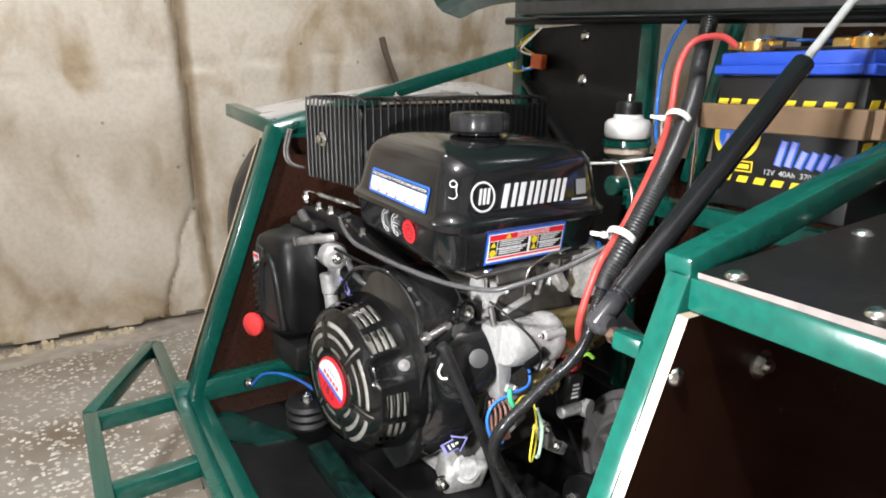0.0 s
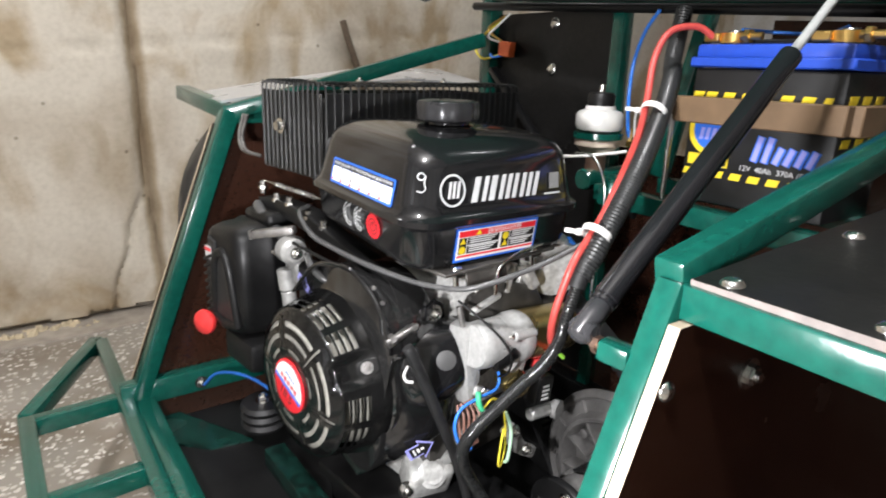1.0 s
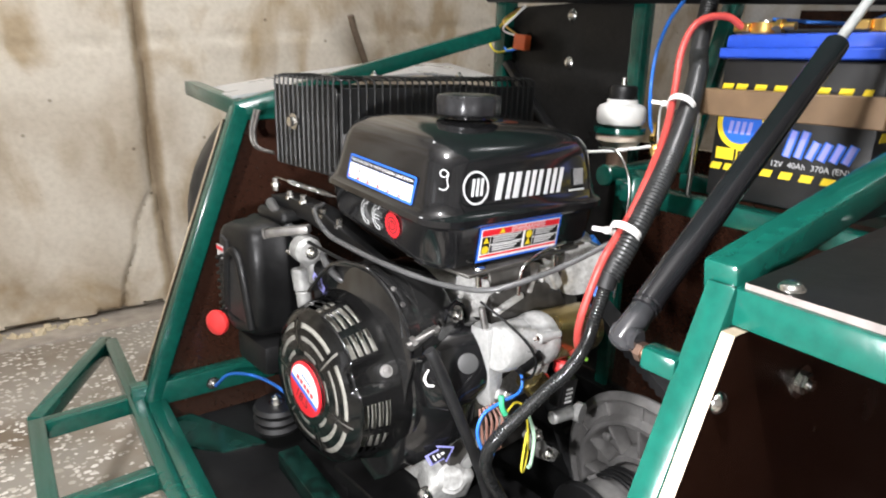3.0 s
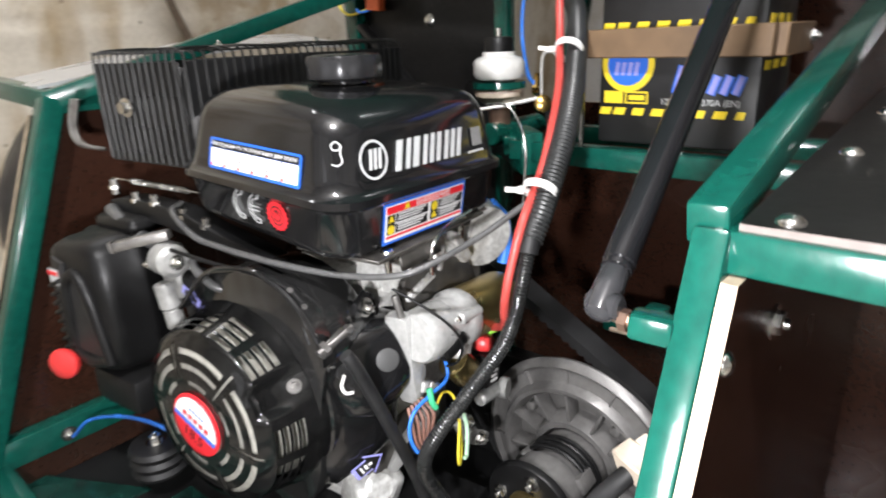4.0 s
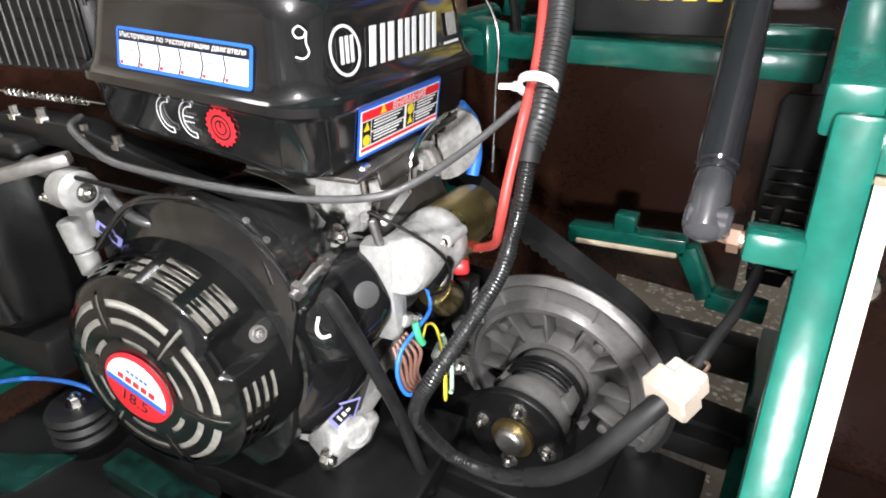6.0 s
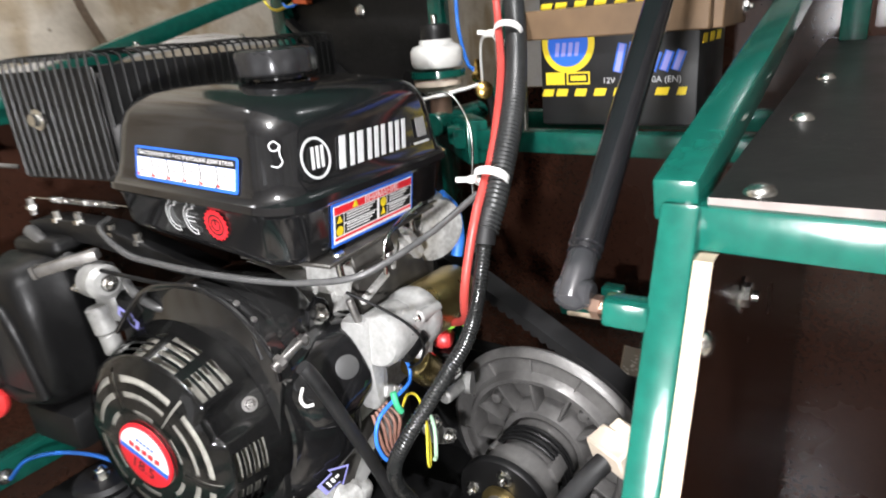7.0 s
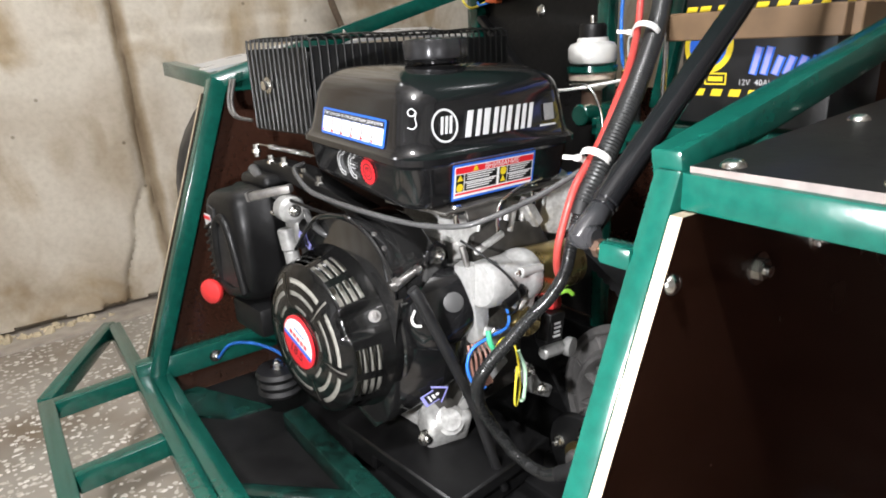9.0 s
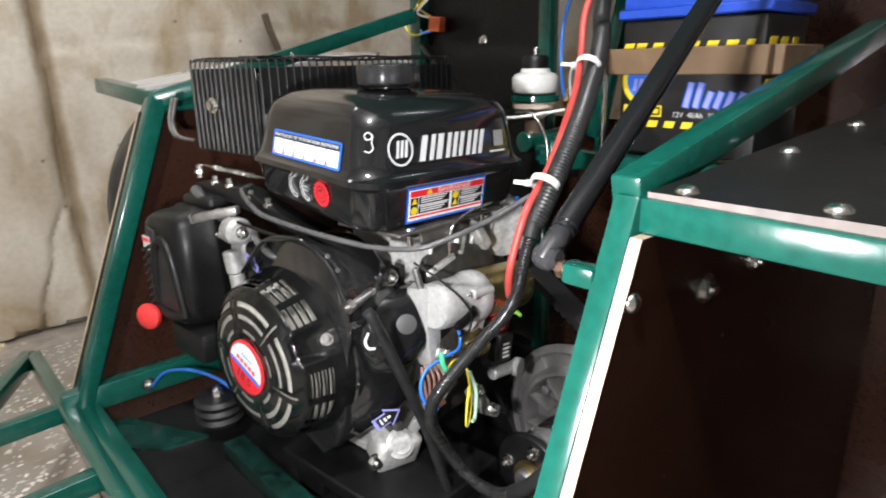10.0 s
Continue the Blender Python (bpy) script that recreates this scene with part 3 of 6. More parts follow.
# rear bulkhead: posts, rail, black sheet, brown sheet under the battery, battery tray
tube_part((0.955, 1.17, 0.33), (0.955, 1.17, 1.19), 0.034, 0.034, "post")
tube_part((0.955, 0.815, 0.33), (0.955, 0.815, 1.09), 0.026, 0.026, "post")
tube_part((1.00, 0.735, 0.78), (1.04, 0.70, 1.09), 0.026, 0.026, "post")
tube_part((1.026, 0.25, 0.33), (1.026, 0.25, 1.00), 0.03, 0.03, "post")
ply("bulkhead_sheet", [(0.83, 0.36), (1.155, 0.36), (1.155, 1.065), (0.83, 1.065)], Matrix.Translation((0.962, 0, 0)) @ facing((0, 0, 0), (0, 1, 0), (0, 0, 1)), 0.009, FILMTOP)
ply("foot_sheet", [(0.28, 0.47), (0.365, 0.47), (0.37, 0.285), (0.575, 0.295), (0.60, 0.12), (1.20, 0.12), (1.20, 0.80), (0.66, 0.80), (0.66, 1.050), (0.05, 1.020), (0.05, 0.60), (0.28, 0.60)], Matrix.Translation((1.16, 0, 0)) @ facing((0, 0, 0), (0, 1, 0), (0, 0, 1)), 0.009, FILM)
tube_part((0.812, 0.70, 0.772), (0.812, 0.31, 0.769), 0.028, 0.028, "tray_bar")
tube_part((0.96, 0.70, 0.775), (0.96, 0.31, 0.775), 0.028, 0.026, "tray_bar")
tube_part((0.81, 0.70, 0.775), (0.96, 0.80, 0.775), 0.028, 0.026, "tray_bar")
part("strap", bar(BM(), (0.946, 1.150, 0.955), (0.946, 0.955, 0.785), 0.012, 0.022, (1, 0, 0)), BLACKPAINT, frame_ob, "black flat strap")
bm = cyl(BM(), (0.93, 1.20, 1.083), (0.93, 0.26, 1.029), 0.008, seg=14)
part("hinge_rod", bm, BLACKPLASTIC, frame_ob, "thin black hinge rod")
tube_part((0.955, 1.17, 1.088), (0.955, 0.26, 1.036), 0.014, 0.02, "rail")
# tab for the gas strut
tube_part((0.380, 0.298, 0.768), (0.377, 0.323, 0.769), 0.016, 0.016, "tab")
# strap-like rear bracket low behind the drive pulley
for a, b in (((0.90, 0.585, 0.497), (0.90, 0.42, 0.508)), ((0.90, 0.42, 0.508), (0.90, 0.385, 0.44)), ((0.90, 0.385, 0.44), (0.90, 0.31, 0.435)), ((0.90, 0.505, 0.507), (0.90, 0.505, 0.540))):
    part("bracket", bar(BM(), a, b, 0.03, 0.026), GREEN, frame_ob)
bm = bar(BM(), (0.884, 0.572, 0.490), (0.884, 0.43, 0.498), 0.006, 0.008)
part("wood_packing", bm, PLYEDGE, frame_ob)


def bolt(p, axis, r=0.007, parent=None):
    return part("bolt", hexhead(BM(), p, axis, r), STEEL, parent or frame_ob)


def coach_bolt(p, axis, r=0.011):
    bm = lathe(BM(), [(r, 0), (r * 0.95, 0.0015), (r * 0.6, 0.004), (0, 0.005)], p, axis, 18)
    return part("coach_bolt", bm, STEEL, frame_ob)


bolt((0.487, 0.270, 0.741), (0, -1, 0), 0.0085)
coach_bolt((0.381, 0.270, 0.757), (0, -1, 0), 0.0075)
bolt((0.572, 0.270, 0.745), (0, -1, 0), 0.006)
for x, y in ((0.413, 0.255), (0.580, 0.255), (0.418, 0.168), (0.745, 0.255), (0.58, 0.12)):
    coach_bolt((x, y, 0.8297 + 0.0559 * (x - 0.398)), (-0.056, 0, 1), 0.0082)
for p in ((0.961, 0.985, 1.043), (0.961, 0.985, 0.957)):
    coach_bolt(p, (-1, 0, 0), 0.012)
bolt((0.304, 1.205, 0.356), (0, -1, 0), 0.008)
# bolt that holds the strut end
bm = cyl(BM(), (0.377, 0.322, 0.769), (0.376, 0.338, 0.772), 0.0042, seg=12)
lathe(bm, [(0.0068, 0), (0.0068, 0.005)], (0.377, 0.324, 0.769), (0, 1, 0), 6)
part("stud", bm, COPPER, frame_ob)

# plain trestles under the frame
for x, y in ((0.95, 0.45), (0.95, 1.08)):
    bm = BM()
    box(bm, (x, y, 0.148), (0.06, 0.06, 0.295), bevel=0.003)
    box(bm, (x, y, 0.01), (0.2, 0.2, 0.02), bevel=0.003)
    tagged(part("trestle", bm, DULLSTEEL), "dull steel support stand under the frame", "stand", "stands under the frame")
part("cross_bar", bar(BM(), (0.95, 1.2, 0.322), (0.95, 0.31, 0.322), 0.04, 0.06), BLACKPAINT, frame_ob, "black painted cross bar")
# added dark sheet, hides lit floor where the gaps should stay in shade
part("added_under_tray", prism(BM(), [(0.24, 1.20), (0.93, 1.20), (0.93, 0.62), (0.74, 0.60), (0.72, 0.33), (0.46, 0.33), (0.40, 0.62), (0.24, 0.62)], Matrix.Translation((0, 0, 0.294)), 0.005), BLACKPAINT, frame_ob, "dark sheet added to cover the lit floor")

# hood, raised
hood = thing("hood", "raised dark green sheet-metal hood with folded rim", "hood")
bm = BM()
rings = []
for y, drop in ((1.268, 0.030), (1.245, 0.026), (1.20, 0.013), (1.14, 0.004), (1.08, 0.0), (0.9, 0.0), (0.6, 0.0), (0.2, 0.0)):
    z = 1.106 - 0.065 * (1.08 - y) - drop
    rings.append([Vector((0.86, y, z + 0.012)), Vector((0.845, y, z)), Vector((0.80, y, z + 0.012)), Vector((0.785, y, z + 0.024)), Vector((0.37, y, 1.68)), Vector((0.376, y, 1.685)),
                  Vector((0.79, y, z + 0.029)), Vector((0.803, y, z + 0.018)), Vector((0.847, y, z + 0.006))])
loft(bm, rings)
part("shell", bm, GREEN, hood, sharp=14)
bm = bar(BM(), (0.90, 1.10, 1.100), (0.90, 0.26, 1.051), 0.05, 0.026)
part("seal", bm, SEAL, hood, "grey rubber seal strip")

# gas strut
strut = thing("gas_strut", "black gas strut with bright rod holding the hood up", "gas strut")
S0, S1, S2 = Vector((0.376, 0.3405, 0.7765)), Vector((0.645, 0.3615, 0.9775)), Vector((0.812, 0.374, 1.102))
d = (S1 - S0).normalized()
part("body", cyl(BM(), S0 + d * 0.028, S1, 0.0104, seg=28, rim=0.002), SATIN, strut)
part("rod", cyl(BM(), S1, S2, 0.0045, seg=14), RODSTEEL, strut, "bright steel rod")
bm = lathe(BM(), [(0.0078, 0.025), (0.0092, 0.023), (0.0094, 0.010), (0.0094, -0.002), (0.0086, -0.0075), (0.005, -0.0100), (0.0, -0.0105)], S0, d, 24)
cyl(bm, S0 + Vector((0, 0.009, 0.0)), S0 + Vector((0, -0.012, 0.0)), 0.0080, seg=18, rim=0.002)
part("end_fitting", bm, STRUTEND, strut, "grey plastic ball-joint end")
part("collar", lathe(BM(), [(0.0080, 0), (0.0098, 0.001), (0.0098, 0.004), (0.0080, 0.005)], S0 + d * 0.0240, d, 24), SATIN, strut)

# wheel behind the left box
wheel = thing("wheel", "black rubber tyre standing behind a brown plywood sheet", "wheel")
part("tyre", lathe(BM(), [(0.15, -0.075), (0.24, -0.085), (0.272, -0.075), (0.285, -0.045), (0.288, 0), (0.285, 0.045), (0.272, 0.075), (0.24, 0.085), (0.15, 0.075)], (0.622, 1.390, 0.620), (0, 1, 0), 48), RUBBER, wheel)
part("rim", lathe(BM(), [(0.155, -0.06), (0.14, -0.05), (0.05, -0.02), (0.0, -0.02)], (0.622, 1.390, 0.620), (0, 1, 0), 32), DULLSTEEL, wheel)
part("axle", cyl(BM(), (0.622, 1.39, 0.620), (0.622, 1.2, 0.36), 0.02), DULLSTEEL, wheel)

# foot pedal behind the right box
pedal = thing("pedal", "black ribbed foot pedal in front of the brown sheet", "pedal")
bm = prism(BM(), [(0.30, 0.45), (0.345, 0.45), (0.350, 0.55), (0.350, 0.70), (0.342, 0.712), (0.30, 0.712), (0.27, 0.56)], Matrix.Translation((0.962, 0, 0)) @ facing((0, 0, 0), (0, -1, 0), (0, 0, 1)) @ Matrix.Diagonal((-1, 1, 1, 1)), 0.016, 0.003)
part("plate", bm, BLACKPLASTIC, pedal)
for k in range(9):
    bm = box(BM(), (0.944, 0.312, 0.475 + 0.018 * k), (0.006, 0.066, 0.005), bevel=0.0015)
    part("rib", bm, BLACKGLOSS, pedal)
part("arm", bar(BM(), (0.975, 0.31, 0.62), (1.155, 0.31, 0.74), 0.02, 0.02), BLACKPLASTIC, pedal)

# ---------------------------------------------------------------- engine
ENG = pose(0.405, 0.597, 0, 0, 0, 7)
engine = thing("engine", "black single-cylinder petrol engine with recoil starter and tank", "engine", ENG)
# the tank sits slightly skewed on the engine: its own yaw, and its far end raised
TC, TS, TA, TB = math.cos(radians(2.57)), math.sin(radians(2.57)), 0.0573, -0.0093
TILT = ENG.inverted() @ Matrix(((TC, -TS, TS * TA - TC * TB, 0.4019 + (TC * TB - TS * TA) * 0.79), (TS, TC, -TS * TB - TC * TA, 0.6068 + (TS * TB + TC * TA) * 0.79), (TB, TA, 1, 0), (0, 0, 0, 1)))


def tank_ring(inset, z, r):
    ring = rounded_rect(inset, inset, 0.274 - inset, 0.258 - inset, r, z, 8)
    for p in ring:
        p.z += max(0.0, 0.780 - z) * 0.25 * p.y / 0.258          # the underside rises towards the far end
    return [TILT @ p for p in ring]


bm = loft(BM(), [tank_ring(i, z, r) for i, z, r in ((0.030, 0.727, 0.02), (0.016, 0.728, 0.026), (0.009, 0.732, 0.03), (0.006, 0.740, 0.032), (0.002, 0.778, 0.034), (-0.002, 0.782, 0.036), (-0.005, 0.784, 0.038),
                                                (-0.005, 0.791, 0.038), (-0.002, 0.793, 0.037), (0.002, 0.797, 0.036), (0.005, 0.809, 0.036), (0.012, 0.846, 0.035), (0.016, 0.857, 0.034), (0.023, 0.866, 0.032), (0.034, 0.8725, 0.03), (0.055, 0.8775, 0.03), (0.09, 0.8795, 0.02))])
tank = part("fuel_tank", bm, BLACKGLOSS, engine, "glossy black pressed-steel fuel tank", sharp=50)
neck = TILT @ Vector((0.126, 0.116, 0.8765))
bm = lathe(BM(), [(0.034, -0.006), (0.033, 0.002), (0.028, 0.004), (0.026, 0.012)], neck, (0, 0, 1), 36)
part("filler_neck", bm, BLACKGLOSS, tank)
# fuel cap with grip flutes
bm = BM()
prof = [(0.031, 0.008), (0.0400, 0.010), (0.0410, 0.013), (0.0410, 0.029), (0.0395, 0.0325), (0.032, 0.034), (0.012, 0.0345), (0, 0.0345)]
seg = 72
rings = []
for r, h in prof:
    if r == 0:
        rings.append([bm.verts.new(neck + Vector((0, 0, h)))])
        continue
    ring = []
    for k in range(seg):
        a = 2 * math.pi * k / seg
        f = 0.0 if r < 0.036 else 0.0010 * (1 if (k // 3) % 2 else 0)
        ring.append(bm.verts.new(neck + Vector((math.cos(a) * (r - f), math.sin(a) * (r - f), h))))
    rings.append(ring)
for a, b in zip(rings, rings[1:]):
    for k in range(seg):
        q = (a[k], a[(k + 1) % seg], b[(k + 1) % seg], b[k]) if len(b) > 1 else (a[k], a[(k + 1) % seg], b[0])
        bm.faces.new(q)
part("fuel_cap", bm, CAPMAT, engine, "fluted satin black fuel cap")

# --- labels of the tank
S1 = facing(TILT @ Vector((0, 0.0026, 0.803)), TILT.to_3x3() @ Vector((1, 0, 0)), TILT.to_3x3() @ Vector((0, 0.0075, 0.04)))   # upper long side: x along the crank
S1L = facing(TILT @ Vector((0, 0.0052, 0.742)), TILT.to_3x3() @ Vector((1, 0, 0)), TILT.to_3x3() @ Vector((0, -0.0035, 0.04)))  # lower long side
S2 = facing(TILT @ Vector((0.0026, 0, 0.803)), TILT.to_3x3() @ Vector((0, -1, 0)), TILT.to_3x3() @ Vector((0.0075, 0, 0.04)))   # upper short side
S2L = facing(TILT @ Vector((0.0052, 0, 0.742)), TILT.to_3x3() @ Vector((0, -1, 0)), TILT.to_3x3() @ Vector((-0.0035, 0, 0.04)))
# maker's roundel and name as plain shapes
bm = BM()
ring = [(0.0185, 0.0), (0.0185, 0.0006), (0.0162, 0.0006), (0.0162, 0.0)]
c = S1 @ Vector((0.052, 0.021, 0.0008))
lathe(bm, ring, c, S1.to_3x3() @ Vector((0, 0, 1)), 40, close=False)
for k in range(3):
    x = 0.0445 + 0.0062 * k
    prism(bm, [(x, 0.012), (x + 0.0035, 0.012), (x + 0.0072, 0.031), (x + 0.0037, 0.031)], S1 @ Matrix.Translation((0, 0, 0.0008)), 0.0006)
part("roundel", bm, P_SILVER, tank, "silver printed roundel")
for x, w in ((0.0785, 0.0085), (0.0940, 0.0060), (0.1050, 0.0085), (0.1205, 0.0060), (0.1315, 0.0060), (0.1425, 0.0060), (0.1555, 0.0060), (0.1665, 0.0060), (0.1775, 0.0060)):
    bm = prism(BM(), [(x, 0.005), (x + w, 0.005), (x + w + 0.0085, 0.034), (x + 0.0085, 0.034)], S1 @ Matrix.Translation((0, 0, 0.0008)), 0.0006)
    part("name_bar", bm, P_SILVER, tank, "silver printed bar")
bm = plaque(BM(), 0.209, 0.011, 0.226, 0.031, S1, 0.0008)
part("data_patch", bm, GREYPRINT, tank, "small grey printed patch")
bm = plaque(BM(), 0.200, 0.004, 0.228, 0.0062, S1, 0.0008)
part("small_print", bm, P_SILVER, tank)
# chalked figure on the corner
CS = facing(TILT @ Vector((0.0150, 0.0150, 0.832)), TILT.to_3x3() @ Vector((1, -1, 0)), TILT.to_3x3() @ Vector((0.16, 0.16, 1)))
fig = [(0.0045, 0.011), (-0.001, 0.0145), (-0.006, 0.011), (-0.004, 0.006), (0.002, 0.006), (0.005, 0.0105), (0.004, 0.002), (0.006, -0.006), (0.001, -0.0105), (-0.006, -0.009)]
bm = sweep(BM(), [CS @ Vector((x * 0.8, y * 0.85, 0.0012)) for x, y in fig], 0.0007, 6, 5)
part("chalk_mark", bm, P_SILVER, tank, "white hand-painted figure nine")
# warning label
W0, W1, Z0, Z1 = 0.0599, 0.1922, -0.0060, 0.0372
for nm, mt, rects in (("label_backing", P_BLUE, [(W0, Z0, W1, Z1, 0.0006)]), ("label_sheet", P_WHITE, [(W0 + 0.003, Z0 + 0.003, W1 - 0.003, Z1 - 0.003, 0.0010)]),
                      ("label_band", P_RED, [(W0 + 0.004, Z1 - 0.0115, W1 - 0.004, Z1 - 0.004, 0.0014), (W0 + 0.004, Z0 + 0.006, W1 - 0.004, Z0 + 0.0085, 0.0014)]),
                      ("label_panel", P_BLACK, [(W0 + 0.018, Z1 - 0.022, W0 + 0.068, Z1 - 0.0125, 0.0014), (W0 + 0.018, Z1 - 0.033, W0 + 0.068, Z1 - 0.0235, 0.0014), (W0 + 0.086, Z1 - 0.022, W1 - 0.005, Z1 - 0.0125, 0.0014), (W0 + 0.086, Z1 - 0.033, W1 - 0.005, Z1 - 0.0235, 0.0014),
                                                (W0 + 0.005, Z1 - 0.033, W0 + 0.0165, Z1 - 0.0125, 0.0014), (W0 + 0.0725, Z1 - 0.033, W0 + 0.0845, Z1 - 0.0125, 0.0014)])):
    for x0, y0, x1, y1, z in rects:
        part(nm, plaque(BM(), x0, y0, x1, y1, S1L, z, 0.0004), mt, tank)
for cx, cy, tri in ((W0 + 0.0107, Z1 - 0.0175, 1), (W0 + 0.0107, Z1 - 0.0282, 0), (W0 + 0.0785, Z1 - 0.0175, 0), (W0 + 0.0785, Z1 - 0.0282, 1), (W0 + 0.034, Z1 - 0.0078, 1)):
    n = 3 if tri else 18
    bm = prism(BM(), [(cx + 0.0050 * math.sin(2 * math.pi * k / n), cy + 0.0050 * math.cos(2 * math.pi * k / n)) for k in range(n)], S1L @ Matrix.Translation((0, 0, 0.0019)), 0.0003)
    part("label_symbol", bm, P_YELLOW, tank)
bm = writing(BM(), "ВНИМАНИЕ", S1L @ Matrix.Translation((W0 + 0.076, Z1 - 0.0078, 0.0019)), 0.0085, 0.0003, stretch=1.15)
part("label_heading", bm, P_WHITE, tank)
for x0, x1 in ((W0 + 0.021, W0 + 0.064), (W0 + 0.089, W1 - 0.010)):
    for k, y in enumerate((0.0145, 0.0172, 0.0199, 0.0252, 0.0279, 0.0306)):
        part("print_line", plaque(BM(), x0, Z1 - y, x1 - 0.004 * (k % 3), Z1 - y + 0.0011, S1L, 0.0018, 0.0003), P_WHITE, tank)
# instruction label
I0, I1, J0, J1 = -0.1965, -0.0515, -0.0055, 0.0265
bm = plaque(BM(), I0, J0, I1, J1, S2, 0.0006, 0.0004, 0.003)
part("label_backing", bm, P_BLUE, tank)
bm = plaque(BM(), I0 + 0.003, J0 + 0.022, I1 - 0.003, J1 - 0.0025, S2, 0.0010, 0.0004)
part("label_panel", bm, P_BLACK, tank)
for k in range(6):
    x = I0 + 0.004 + 0.0229 * k
    part("label_field", plaque(BM(), x, J0 + 0.003, x + 0.0226, J0 + 0.0215, S2, 0.0010, 0.0005), P_WHITE, tank)
for k in range(1, 6):
    x = I0 + 0.0028 + 0.0229 * k
    part("divider", prism(BM(), [(x - 0.0006, J0 + 0.003), (x + 0.0008, J0 + 0.003), (x + 0.0034, J0 + 0.0118), (x + 0.0008, J0 + 0.0215), (x - 0.0006, J0 + 0.0215), (x + 0.0020, J0 + 0.0118)], S2 @ Matrix.Translation((0, 0, 0.0016)), 0.0004), P_BLACK, tank)
bm = writing(BM(), "Инструкция по эксплуатации двигателя", S2 @ Matrix.Translation(((I0 + I1) / 2, J0 + 0.0262, 0.0016)), 0.0062, 0.0003, stretch=1.12)
part("label_heading", bm, P_WHITE, tank)
for k in range(6):
    x = I0 + 0.0050 + 0.0229 * k
    part("label_mark", plaque(BM(), x, J0 + 0.0036, x + 0.0030, J0 + 0.0062, S2, 0.0015, 0.0004), P_RED, tank)
    bm = BM()
    for q in range(4):
        y = J0 + 0.0085 + 0.0028 * q
        plaque(bm, x + 0.004 + 0.002 * ((k + q) % 3), y, x + 0.0125 + 0.0022 * ((k * 2 + q) % 3), y + 0.0012, S2, 0.0015, 0.0004)
    sweep(bm, [S2 @ Vector((x + 0.006 + 0.0035 * math.cos(a * 0.7), J0 + 0.0125 + 0.0045 * math.sin(a * 0.7), 0.0017)) for a in range(9)], 0.0003, 4, 1)
    part("label_drawing", bm, GREYPRINT, tank)
# CE mark and red gear mark
bm = BM()
for cx in (-0.1475, -0.1215):
    for r in (0.0137, 0.0098):
        sweep(bm, [S2L @ Vector((cx + r * math.cos(radians(a)), 0.0235 + 1.1 * r * math.sin(radians(a)), 0.0006)) for a in range(80, 281, 10)], 0.0005, 5, 1)
    for a in (80, 280):
        sweep(bm, [S2L @ Vector((cx + r * math.cos(radians(a)), 0.0235 + 1.1 * r * math.sin(radians(a)), 0.0006)) for r in (0.0098, 0.0137)], 0.0005, 5, 1)
for y in (0.0213, 0.0257):
    sweep(bm, [S2L @ Vector((-0.1310, y, 0.0006)), S2L @ Vector((-0.1195, y, 0.0006))], 0.0005, 5, 1)
part("conformity_mark", bm, P_SILVER, tank, "silver printed CE mark")
bm = prism(BM(), [((0.0138 if k % 2 else 0.0160) * math.cos(math.pi * k / 18) - 0.0904, (0.0138 if k % 2 else 0.0160) * math.sin(math.pi * k / 18) + 0.0225) for k in range(36)], S2L @ Matrix.Translation((0, 0, 0.0006)), 0.0005)
part("gear_mark", bm, P_RED, tank, "red printed gear mark")
bm = lathe(BM(), [(0.0048, 0), (0.0048, 0.0005), (0.0062, 0.0005), (0.0062, 0)], S2L @ Vector((-0.0904, 0.0225, 0.0009)), S2L.to_3x3() @ Vector((0, 0, 1)), 24, close=False)
part("gear_mark_ring", bm, P_BLACK, tank)
bm = lathe(BM(), [(0.0088, 0), (0.0088, 0.0005), (0.0104, 0.0005), (0.0104, 0)], S2L @ Vector((-0.0904, 0.0225, 0.0009)), S2L.to_3x3() @ Vector((0, 0, 1)), 32, close=False)
part("gear_mark_ring", bm, P_BLACK, tank)
part("gear_mark_ring", plaque(BM(), -0.0912, 0.0225, -0.0896, 0.0285, S2L, 0.0012, 0.0004), P_BLACK, tank)

# --- recoil starter cover: ring grid with its slots cut out, over a pale screen
RC = Vector((0.008, 0.183, 0.547))


LUGS = (26, 146, 266)


def recoil(r, u, a):
    """A point of the cover; the skirt is pressed in at the three screw lugs."""
    if -0.064 < u < -0.018 and r > 0.09:
        for lug in LUGS:
            off = abs((math.degrees(a) - lug + 180) % 360 - 180)
            if off < 11:
                r -= 0.0095 * min(1.0, (11 - off) / 4) * math.sin(math.pi * min(1.0, (u + 0.070) / 0.052)) ** 0.7
    r *= 1.04
    return Vector((u + RC.x, RC.y - r * math.cos(a), RC.z + r * math.sin(a)))


